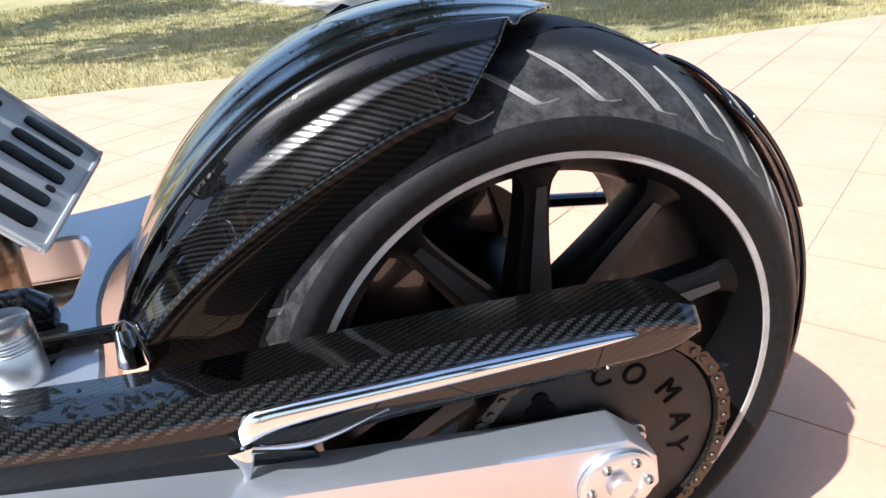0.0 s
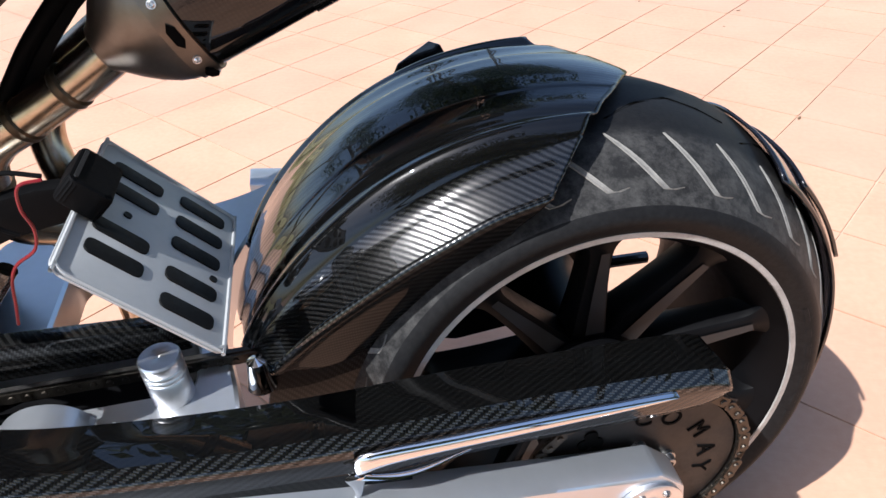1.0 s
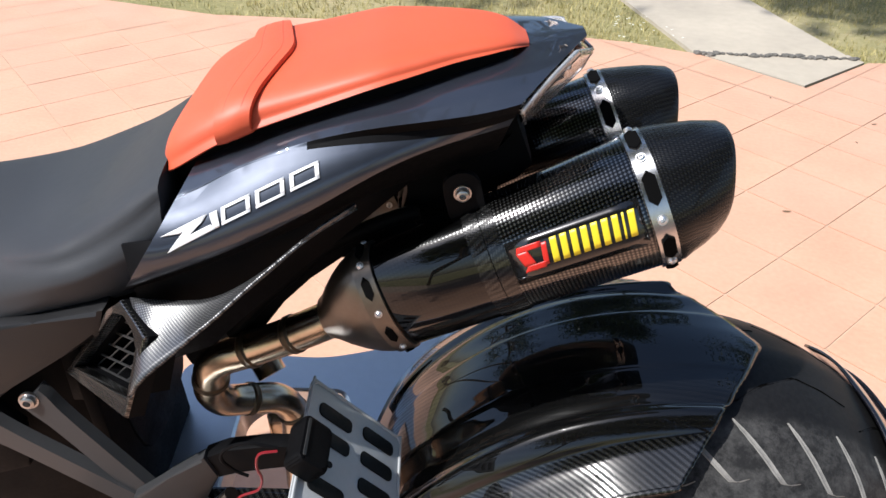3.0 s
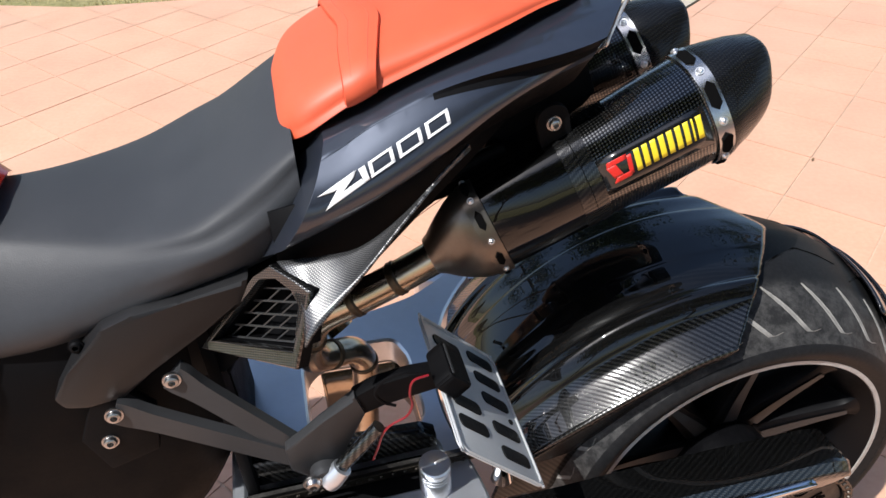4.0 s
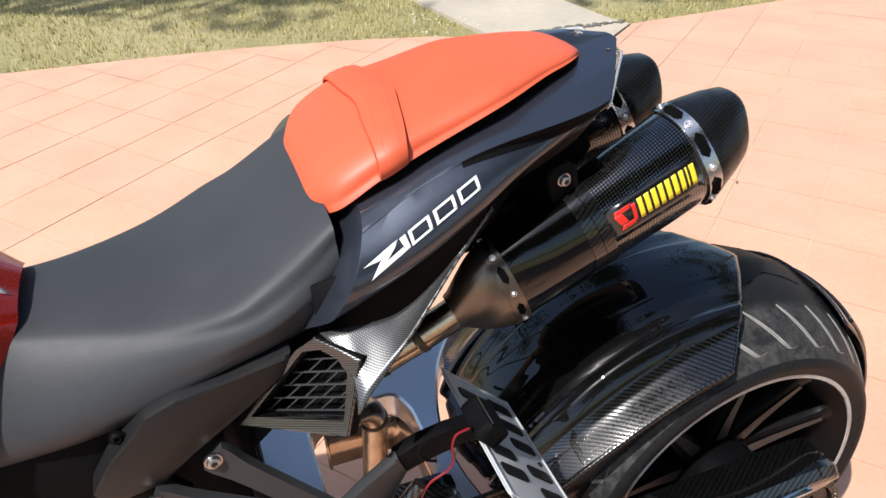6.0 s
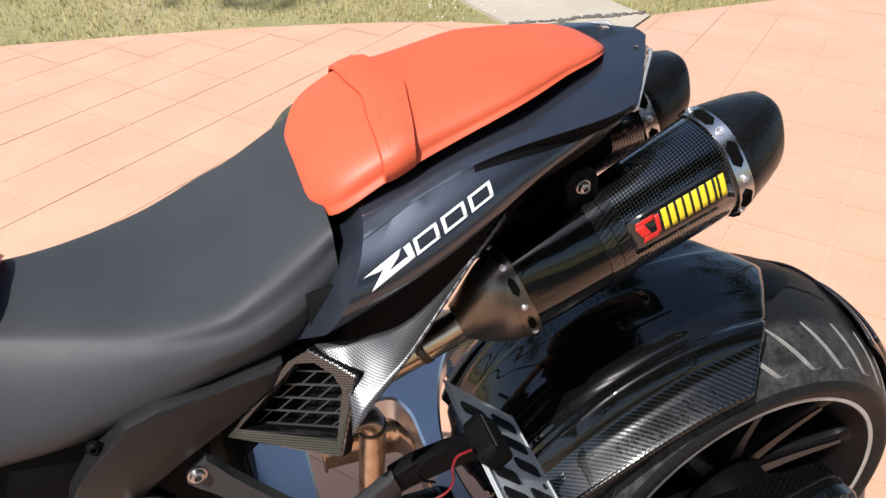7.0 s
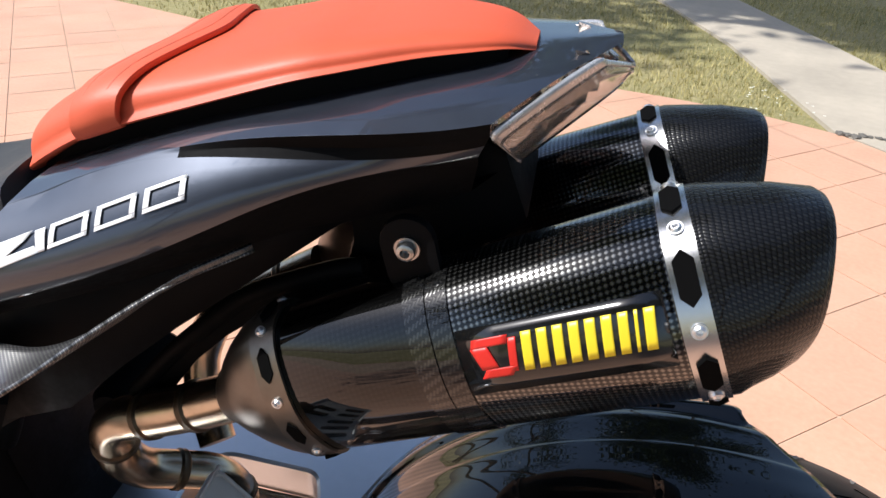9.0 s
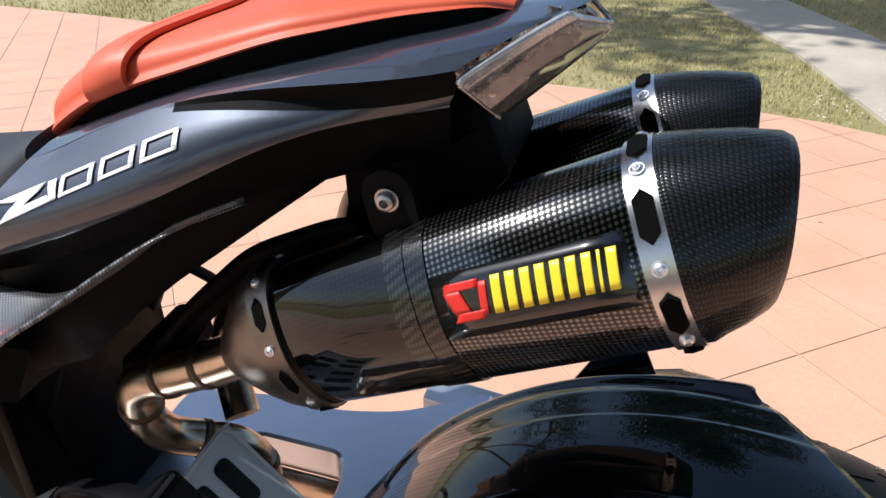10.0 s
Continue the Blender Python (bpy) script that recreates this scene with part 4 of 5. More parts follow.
weld((-0.48, 0.13, 0.775), (-0.56, 0.13, 0.725), far_pipe)
part("frame_rod", tube([(-0.655, 0.23, 0.625), (-0.69, 0.235, 0.645), (-0.73, 0.215, 0.685)], 0.008, 10, 8), black_plastic, motorcycle)

# number plate, across the machine and leaning back
PL = Matrix.Translation((-0.4180, -0.1860, 0.6820)) @ Matrix((Vector((-0.0023, -0.9998, 0.0202)), Vector((-0.6727, 0.0225, 0.7396)), Vector((0.7399, 0.0119, 0.6726)))).transposed().to_4x4()


def build_plate():
    bm = slab(rounded(0.203, 0.142, 0.012), -0.001, 0.001, "z", 0.0006)
    bm.transform(PL)
    plate = part("number_plate", bm, plate_white, motorcycle, "embossed grey-white number plate with plain dark bars")
    rim_pts = [(x, y, 0.0015) for x, y in rounded(0.197, 0.136, 0.010, 6)]
    bm = tube(rim_pts + rim_pts[:1], 0.0018, 80, 6)
    bm.transform(PL)
    part("plate_rim", bm, plate_white, plate)
    for row, y, xs in ((0, 0.031, (-0.067, -0.036, 0.024, 0.055)), (1, -0.033, (-0.074, -0.040, -0.006, 0.038, 0.073))):
        for x in xs:
            bm = slab(rounded(0.018, 0.047, 0.006), 0.0008, 0.0028, "z", 0.0006)
            bm.transform(PL @ Matrix.Translation((x, y, 0)))
            part("plain_bar", bm, plate_black, plate)
    for x, y in ((-0.006, 0.031), (0.016, -0.052)):
        bm = slab(rounded(0.007, 0.007, 0.003), 0.0008, 0.0026, "z")
        bm.transform(PL @ Matrix.Translation((x, y, 0)))
        part("plain_bar", bm, plate_black, plate)
    # lamp above the plate with its leads
    bm = slab(rounded(0.054, 0.036, 0.007), 0.004, 0.029, "z", 0.004)
    bm.transform(PL @ Matrix.Translation((0.005, 0.070, 0)))
    part("plate_lamp", bm, black_plastic, plate, "black plate lamp housing")
    bm = slab(rounded(0.044, 0.003, 0.0013), 0.029, 0.0302, "z")
    bm.transform(PL @ Matrix.Translation((0.005, 0.083, 0)))
    part("lamp_seam", bm, bracket_grey, plate)
    part("lamp_lead", tube([(-0.478, -0.205, 0.762), (-0.495, -0.207, 0.760), (-0.500, -0.208, 0.742), (-0.498, -0.207, 0.722), (-0.505, -0.206, 0.703), (-0.524, -0.204, 0.690), (-0.534, -0.203, 0.674), (-0.541, -0.202, 0.650), (-0.548, -0.200, 0.628)], 0.0014, 60, 6), red_wire, plate, "thin red lead")
    part("lamp_lead", tube([(-0.478, -0.203, 0.764), (-0.505, -0.202, 0.770), (-0.527, -0.200, 0.760), (-0.536, -0.198, 0.742), (-0.528, -0.196, 0.722), (-0.515, -0.196, 0.712)], 0.0019, 40, 6), black_plastic, plate, "black looped lead")
    part("plate_arm", slab([(-0.560, 0.726), (-0.535, 0.738), (-0.495, 0.744), (-0.452, 0.742), (-0.448, 0.712), (-0.495, 0.714), (-0.528, 0.708), (-0.560, 0.690)], -0.186, -0.168, "y", 0.004), black_plastic, plate, "black plate carrier arm")

build_plate()

# tail, seats, tank
VC = 0.04


def mirrored(half):
    return half + [(x, 2 * VC - v, z) for x, v, z in half[::-1] if abs(v - VC) > 1e-6]


def tail_stations():
    """Rows of the cowl's near half: seat edge, top, crease, recess, panel top, panel middle, panel foot, underside, hem."""
    st = [
        (-0.545, (-0.071, 0.992), (-0.092, 0.990), (-0.110, 0.983), (-0.1112, 0.982), (-0.1125, 0.981), (-0.1455, 0.952), (-0.148, 0.915), (-0.143, 0.909), (-0.078, 0.852)),
        (-0.50, (-0.068, 1.008), (-0.084, 1.008), (-0.098, 1.004), (-0.0990, 1.0032), (-0.1000, 1.0022), (-0.1345, 0.970), (-0.138, 0.938), (-0.132, 0.932), (-0.074, 0.873)),
        (-0.45, (-0.064, 1.024), (-0.078, 1.025), (-0.091, 1.0225), (-0.0918, 1.0217), (-0.0928, 1.0206), (-0.1215, 0.993), (-0.125, 0.966), (-0.119, 0.960), (-0.068, 0.912)),
        (-0.40, (-0.060, 1.038), (-0.076, 1.037), (-0.090, 1.0335), (-0.091, 1.0275), (-0.096, 1.0225), (-0.1075, 1.008), (-0.110, 0.992), (-0.104, 0.986), (-0.062, 0.943)),
        (-0.33, (-0.051, 1.052), (-0.072, 1.049), (-0.088, 1.0445), (-0.081, 1.034), (-0.084, 1.0275), (-0.086, 1.0225), (-0.086, 1.018), (-0.079, 1.011), (-0.052, 0.974)),
        (-0.26, (-0.038, 1.063), (-0.059, 1.058), (-0.0765, 1.0515), (-0.067, 1.040), (-0.063, 1.034), (-0.062, 1.029), (-0.060, 1.024), (-0.055, 1.018), (-0.035, 0.992)),
        (-0.215, (-0.019, 1.0695), (-0.035, 1.066), (-0.049, 1.060), (-0.042, 1.051), (-0.039, 1.046), (-0.037, 1.042), (-0.035, 1.038), (-0.031, 1.033), (-0.015, 1.022)),
        (-0.185, (0.008, 1.074), (-0.005, 1.071), (-0.017, 1.067), (-0.013, 1.060), (-0.012, 1.057), (-0.011, 1.055), (-0.010, 1.053), (-0.008, 1.050), (0.0, 1.046)),
    ]
    xs = np.array([s[0] for s in st])
    fit = np.array([s[1:] for s in st])
    grid = np.zeros((48, fit.shape[1], 3))
    fine = np.linspace(xs[0], xs[-1], 48)
    for i in range(fit.shape[1]):
        v, z = (np.polyval(np.polyfit(xs, fit[:, i, q], 5), fine) for q in (0, 1))
        lead = np.clip(1 - (fine - xs[0]) / 0.145, 0, 1) * 0.70 * np.maximum(0.0, 0.992 - z)
        grid[:, i] = np.stack([fine - lead, v, z], 1)
    return grid


TAIL = tail_stations()


def build_tail():
    secs = []
    for row in TAIL:
        half = [(row[0][0], VC, row[0][2] + 0.003)] + [tuple(p) for p in row]
        full = mirrored(half)
        out = []
        for k in range(len(full)):
            p, q = np.array(full[k]), np.array(full[(k + 1) % len(full)])
            steps = (0, 0.25, 0.5, 0.75)
            if k in (5, 6, 12, 13):
                # the flank swells in one curve from panel top over its middle to the foot
                a, m, z = (np.array(full[i]) for i in ((5, 6, 7) if k < 7 else (12, 13, 14)))
                at = [(t + (k in (6, 13))) / 2 for t in steps]
                out += [a * (1 - t) * (1 - 2 * t) + m * 4 * t * (1 - t) + z * t * (2 * t - 1) for t in at]
            else:
                out += [p * (1 - t) + q * t for t in steps]
        secs.append(out)
    tail = part("tail_cowl", skin(np.array(secs), True, True), body_paint, motorcycle, "glossy blue-black tail cowl with white side shapes", smooth=33)
    tail.data.materials.append(black_plastic)
    # shade of the recess and underside is put in as black faces
    under, recess = {7, 8, 9, 10, 11}, {3, 4, 14, 15}
    for k, f in enumerate(tail.data.polygons):
        strip = (k % 76) // 4
        if len(f.vertices) == 4 and (strip in under or strip in recess and f.center.x > -0.435):
            f.material_index = 1
    # the lamp openings cut the tail off slantwise
    bm = bmesh.new()
    bm.from_mesh(tail.data)
    for side in (1, -1):
        bmesh.ops.bisect_plane(bm, geom=list(bm.verts) + list(bm.edges) + list(bm.faces), plane_co=(-0.2589, VC + side * (-0.0697 - VC), 1.0426), plane_no=(0.79, -0.45 * side, -0.44), clear_outer=True)
    bm.to_mesh(tail.data)
    bm.free()
    md = tail.modifiers.new("edges", "BEVEL")
    md.width, md.segments, md.limit_method, md.angle_limit = 0.0025, 3, "ANGLE", radians(33)
    return tail


tail = build_tail()


def surface_of(ob):
    from mathutils.bvhtree import BVHTree
    me = ob.data
    return BVHTree.FromPolygons([v.co.copy() for v in me.vertices], [tuple(p.vertices) for p in me.polygons])


def laid_on(tree, pts, ray, lift, grid=4):
    """A four-cornered patch dropped on to a surface along the ray."""
    a, b, c, d = [Vector(p) for p in pts]
    rows = []
    ray = Vector(ray).normalized()
    for s in np.linspace(0, 1, grid):
        row = []
        for t in np.linspace(0, 1, grid):
            p = a.lerp(b, t).lerp(d.lerp(c, t), s)
            hit, nrm, _, _ = tree.ray_cast(p - ray * 0.2, ray)
            q = hit if hit is not None and (hit - p).length < 0.06 else p
            row.append(tuple(q - ray * lift))
        rows.append(row)
    return skin(rows)


def tail_decal():
    """White slanted side shapes laid on the flank panel."""
    tree = surface_of(tail)
    foot, along, rise = Vector((-0.5085, -0.13, 0.9672)), Vector((0.0821, 0.0, 0.0482)), Vector((-0.0014, 0.0, 0.0184))

    def quad(pts):
        corners = [tuple(foot + along * p + rise * q) for p, q in pts]
        part("decal_shape", laid_on(tree, corners, (0.015, 0.816, -0.578), 0.0011, 8), white_vinyl, tail, "white vinyl shape", solid=0.0002, offset=1)
    quad([(-0.62, 0.98), (-0.14, 1.04), (-0.19, 0.72), (-0.43, 0.66)])
    quad([(-0.38, 0.70), (-0.19, 0.72), (-0.34, 0.30), (-0.57, -0.06)])
    quad([(-0.40, 0.32), (-0.11, 0.36), (-0.07, 0.0), (-0.57, -0.06)])
    quad([(-0.12, 0.98), (-0.04, 0.98), (-0.02, 0.0), (-0.085, 0.0)])
    s, th = 0.042, 0.165
    for p in (0.0, 0.352, 0.704):
        q = p + 0.296
        quad([(p, 1.0), (q, 1.0), (q, 1 - th), (p, 1 - th)])
        quad([(p, th), (q, th), (q, 0.0), (p, 0.0)])
        quad([(p, 1 - th), (p + s, 1 - th), (p + s, th), (p, th)])
        quad([(q - s, 1 - th), (q, 1 - th), (q, th), (q - s, th)])


tail_decal()


def build_seat():
    st = [(-0.590, 0.964, 0.972, 0.056), (-0.581, 0.971, 0.997, 0.080), (-0.561, 0.987, 1.021, 0.103), (-0.52, 1.012, 1.043, 0.107), (-0.485, 1.025, 1.053, 0.103), (-0.447, 1.037, 1.061, 0.098), (-0.386, 1.056, 1.075, 0.091), (-0.351, 1.063, 1.079, 0.080), (-0.311, 1.069, 1.082, 0.063), (-0.278, 1.072, 1.082, 0.050), (-0.257, 1.072, 1.079, 0.037), (-0.240, 1.067, 1.072, 0.018)]
    secs = []
    for x, e, c, w in st:
        prof_ = [(-1.0, 0.0), (-1.03, 0.3), (-0.97, 0.68), (-0.78, 0.92), (-0.4, 0.99), (0, 1.0)]
        half = [(x, VC + a * w, e + b * (c - e)) for a, b in prof_]
        secs.append([(x, VC, e - 0.004)] + half + [(x, 2 * VC - v, z) for _, v, z in half[::-1][1:]])
    under = [[(x, VC - w * 0.93, e + 0.002), (x, VC - w * 0.90, e - 0.026), (x, VC + w * 0.90, e - 0.026), (x, VC + w * 0.93, e + 0.002)] for x, e, c, w in st[1:-1]]
    seat = part("pillion_seat", loft(secs, 60, 60), seat_red, motorcycle, "smooth orange-red pillion seat with a grab strap")
    part("seat_base", loft(under, 40, 12, smooth_cols=False), black_plastic, seat, "black plastic seat base")
    rows = []
    for off, lift in ((-0.021, 0.0008), (-0.0203, 0.0032), (-0.011, 0.0042), (0.0, 0.0046), (0.011, 0.0042), (0.0203, 0.0032), (0.021, 0.0008)):
        row = []
        for a, b in ((-1.02, 0.02), (-1.045, 0.32), (-0.985, 0.70), (-0.79, 0.94), (-0.41, 1.0), (0, 1.01), (0.41, 1.0), (0.79, 0.94), (0.985, 0.70), (1.045, 0.32), (1.02, 0.02)):
            x = -0.507 + off * (1 - 0.28 * a * a) + 0.016 * (1 - abs(a)) + 0.004
            e, c, w = (np.interp(x, [s[0] for s in st], [s[i] for s in st]) for i in (1, 2, 3))
            row.append((x, VC + a * (w + 0.0012 + lift), e + b * (c - e) + lift * (0.2 + 0.8 * max(0, b))))
        rows.append(curve_through(row, 40))
    part("strap", skin(rows), seat_red, seat, "red grab strap with stitched edges", solid=0.002, offset=1)
    for r in (rows[2], rows[4]):
        part("stitch_seam", tube([tuple(Vector(r[k]) + Vector((0, 0, 0.0016))) for k in range(1, 40, 2)], 0.0008, 60, 5), seat_stitch, seat, "darker red stitched seam")


build_seat()


def build_rider_seat():
    st = [
        (-0.575, 0.992, (-0.075, 0.985), (-0.092, 0.965), (-0.098, 0.930), (-0.085, 0.890)),
        (-0.605, 0.974, (-0.078, 0.966), (-0.100, 0.943), (-0.108, 0.912), (-0.095, 0.876)),
        (-0.65, 0.945, (-0.080, 0.938), (-0.106, 0.918), (-0.117, 0.895), (-0.105, 0.866)),
        (-0.69, 0.925, (-0.082, 0.919), (-0.106, 0.905), (-0.121, 0.886), (-0.108, 0.858)),
        (-0.76, 0.905, (-0.055, 0.900), (-0.084, 0.890), (-0.121, 0.868), (-0.106, 0.836)),
        (-0.83, 0.900, (-0.030, 0.896), (-0.058, 0.885), (-0.116, 0.846), (-0.098, 0.808)),
        (-0.89, 0.902, (-0.015, 0.898), (-0.040, 0.886), (-0.110, 0.830), (-0.088, 0.790)),
        (-0.95, 0.910, (-0.010, 0.905), (-0.034, 0.890), (-0.102, 0.818), (-0.078, 0.778)),
        (-1.00, 0.920, (-0.010, 0.914), (-0.032, 0.895), (-0.095, 0.810), (-0.070, 0.770)),
    ]
    st = [(x, c, p, q, (w[0] + 0.2 * max(0.0, min(1.0, (-0.66 - x) / 0.1)) * 0.07, w[1] - 0.012 * max(0.0, min(1.0, (-0.66 - x) / 0.1))), l) for x, c, p, q, w, l in st]
    secs = [mirrored([(x, VC, c), (x, *p), (x, *q), (x, q[0] * 0.45 + w[0] * 0.55 - 0.004, q[1] * 0.5 + w[1] * 0.5), (x, *w), (x, *l), (x, l[0] + 0.035, l[1] - 0.012)]) for x, c, p, q, w, l in st]
    secs = [[(x, v if v < VC else VC + (v - VC) * 0.92, z) for x, v, z in s] for s in secs]
    part("rider_seat", loft(secs, 60, 60), seat_black, motorcycle, "matt black leatherette rider seat")


build_rider_seat()


def build_tank():
    st = [
        (-0.890, (VC, 0.916), (0.005, 0.913), (-0.020, 0.900), (-0.066, 0.862), (-0.106, 0.818), (-0.095, 0.798)),
        (-0.93, (VC, 0.945), (-0.008, 0.940), (-0.045, 0.922), (-0.098, 0.874), (-0.124, 0.825), (-0.10, 0.800)),
        (-1.0, (VC, 0.988), (-0.02, 0.982), (-0.080, 0.955), (-0.132, 0.890), (-0.138, 0.832), (-0.11, 0.805)),
        (-1.1, (VC, 1.02), (-0.04, 1.012), (-0.11, 0.975), (-0.155, 0.895), (-0.148, 0.835), (-0.12, 0.805)),
        (-1.25, (VC, 1.03), (-0.04, 1.02), (-0.12, 0.98), (-0.16, 0.90), (-0.14, 0.84), (-0.11, 0.81)),
        (-1.38, (VC, 0.96), (-0.01, 0.955), (-0.06, 0.93), (-0.09, 0.88), (-0.08, 0.84), (-0.05, 0.815)),
    ]
    secs = [mirrored([(x - 0.9 * max(0.0, 0.905 - z), v, z) for v, z in cols]) for x, *cols in st]
    tank = part("fuel_tank", loft(secs, 50, 60), tank_red, motorcycle, "candy red fuel tank")
    tree = surface_of(tank)
    for pts in ([(-0.925, 0.022, 0.965), (-0.908, 0.020, 0.945), (-0.893, 0.012, 0.925), (-0.912, 0.010, 0.938)], [(-0.95, 0.022, 0.975), (-0.928, 0.020, 0.965), (-0.912, 0.008, 0.940), (-0.935, 0.006, 0.955)]):
        part("tank_flash", laid_on(tree, pts, (-0.1, 0.6, -0.8), 0.001), flash_grey, tank, "pale grey painted flash", solid=0.0004)
    return tank


flash_grey = plain("pale_grey_paint", (0.45, 0.42, 0.41), 0.3, coat=0.6)
tank = build_tank()

# side cover, scoop and carbon wing
part("side_cover", slab([(-0.640, 0.868), (-0.713, 0.850), (-0.762, 0.845), (-0.796, 0.832), (-0.842, 0.782), (-0.868, 0.747), (-0.862, 0.730), (-0.839, 0.724), (-0.799, 0.730), (-0.764, 0.762), (-0.705, 0.809), (-0.655, 0.832)], -0.124, -0.092, "y", 0.006), grey_plastic, motorcycle, "dark grey moulded side cover")


def build_scoop():
    """A five-sided carbon frame round a deep cavity with an expanded-mesh grille, and the wing behind it."""
    c = Vector((-0.6325, -0.1515, 0.8308))
    u, w = Vector((0.7326, -0.6019, 0.3178)), Vector((0.0881, 0.5468, 0.8326))
    n = Vector((-0.675, -0.582, 0.454)).normalized()
    outer = [(-0.010, 0.046), (0.0145, 0.0585), (0.046, 0.0445), (0.068, 0.034), (0.0385, -0.0465), (-0.101, -0.035)]
    inner = [(-0.002, 0.0430), (0.0204, 0.0430), (0.0389, 0.0327), (0.0462, 0.0176), (0.0358, -0.0278), (-0.0822, -0.0244)]

    def at(p, h=0.0):
        return c + u * p[0] + w * p[1] + n * h

    def between(f):
        return [(a[0] * (1 - f) + b[0] * f, a[1] * (1 - f) + b[1] * f) for a, b in zip(outer, inner)]

    levels = [(outer, -0.016), (outer, -0.001), (between(0.06), 0.0022), (between(0.14), 0.003), (between(0.9), 0.0012), (inner, -0.001), (between(1.02), -0.010), (between(1.06), -0.040)]
    bm = bmesh.new()
    uvl = bm.loops.layers.uv.new("UVMap")
    vs = [[bm.verts.new(at(p, h)) for p in pts] for pts, h in levels]
    for k, (a, b) in enumerate(zip(vs, vs[1:])):
        for i in range(6):
            f = bm.faces.new((a[i], a[(i + 1) % 6], b[(i + 1) % 6], b[i]))
            f.material_index = 1 if k in (0, 6) else 0
    back = bm.faces.new(vs[-1])
    back.material_index = 1
    for f in bm.faces:
        for lp in f.loops:
            lp[uvl].uv = ((lp.vert.co - c).dot(u), (lp.vert.co - c).dot(w))
    bmesh.ops.recalc_face_normals(bm, faces=list(bm.faces))
    scoop = part("air_scoop", bm, scoop_weave, motorcycle, "carbon fibre side scoop with a mesh grille", smooth=30)
    scoop.data.materials.append(black_plastic)
    bm = bmesh.new()

    def strand(p, q, r):
        t = tube([at(p, -0.018), at(((p[0] + q[0]) / 2, (p[1] + q[1]) / 2), -0.0178), at(q, -0.018)], r, 4, 6)
        tmp = bpy.data.meshes.new("strand")
        t.to_mesh(tmp)
        t.free()
        bm.from_mesh(tmp)

    def span(h):
        """Where a level line meets the cavity's walls."""
        hits = []
        for p, q in zip(inner, inner[1:] + inner[:1]):
            if (p[1] - h) * (q[1] - h) < 0:
                hits.append(p[0] + (q[0] - p[0]) * (h - p[1]) / (q[1] - p[1]))
        return min(hits), max(hits)

    step, lean, pitch = 0.0138, 0.021, 0.0228
    heights = [-0.024 + step * k for k in range(5)]
    for k, h in enumerate(heights):
        lo, hi = span(h)
        strand((lo - 0.002, h), (hi + 0.002, h), 0.0013)
        if k == 4:
            break
        low, high = span(h + step)
        x = lo - lean + 0.006 + 0.5 * pitch * (k % 2)
        while x < hi:
            if x > lo and low < x + lean < high + 0.004:
                strand((x, h), (x + lean, h + step), 0.0010)
            x += pitch
    part("grille", bm, mesh_black, scoop, "black expanded mesh grille")
    lip = curve_through([(-0.596, -0.205, 0.838), (-0.583, -0.201, 0.854), (-0.554, -0.187, 0.874), (-0.538, -0.180, 0.886), (-0.519, -0.169, 0.898), (-0.482, -0.147, 0.924), (-0.443, -0.121, 0.946), (-0.400, -0.089, 0.958)], 30)
    root = curve_through([(-0.610, -0.126, 0.884), (-0.588, -0.135, 0.890), (-0.560, -0.140, 0.892), (-0.532, -0.140, 0.894), (-0.504, -0.136, 0.905), (-0.470, -0.128, 0.926), (-0.440, -0.118, 0.950), (-0.402, -0.088, 0.962)], 30)
    rows = []
    for s in np.linspace(0, 1, 10):
        bow = math.sin(math.pi * s)
        rows.append([np.array(root[k]) * (1 - s) + np.array(lip[k]) * s + np.array((0.010, -0.003, 0.008)) * bow * max(0.0, 1 - k / 6) - np.array((0, 0, 0.002)) * bow for k in range(30)])
    part("wing_panel", skin(rows), weave_light, scoop, "bright carbon fibre wing panel", solid=0.003)
    backing = [[(-0.610, -0.112, 0.935), (-0.56, -0.108, 0.940), (-0.52, -0.100, 0.948), (-0.46, -0.082, 0.962), (-0.40, -0.064, 0.985), (-0.35, -0.052, 1.000)],
               [(-0.610, -0.118, 0.790), (-0.552, -0.114, 0.812), (-0.50, -0.108, 0.860), (-0.46, -0.098, 0.892), (-0.40, -0.078, 0.934), (-0.35, -0.056, 0.968)]]
    part("wing_backing", skin(backing), black_plastic, scoop, solid=0.003)


mesh_black = plain("mesh_black", (0.07, 0.07, 0.07), 0.3, metal=0.6)
build_scoop()

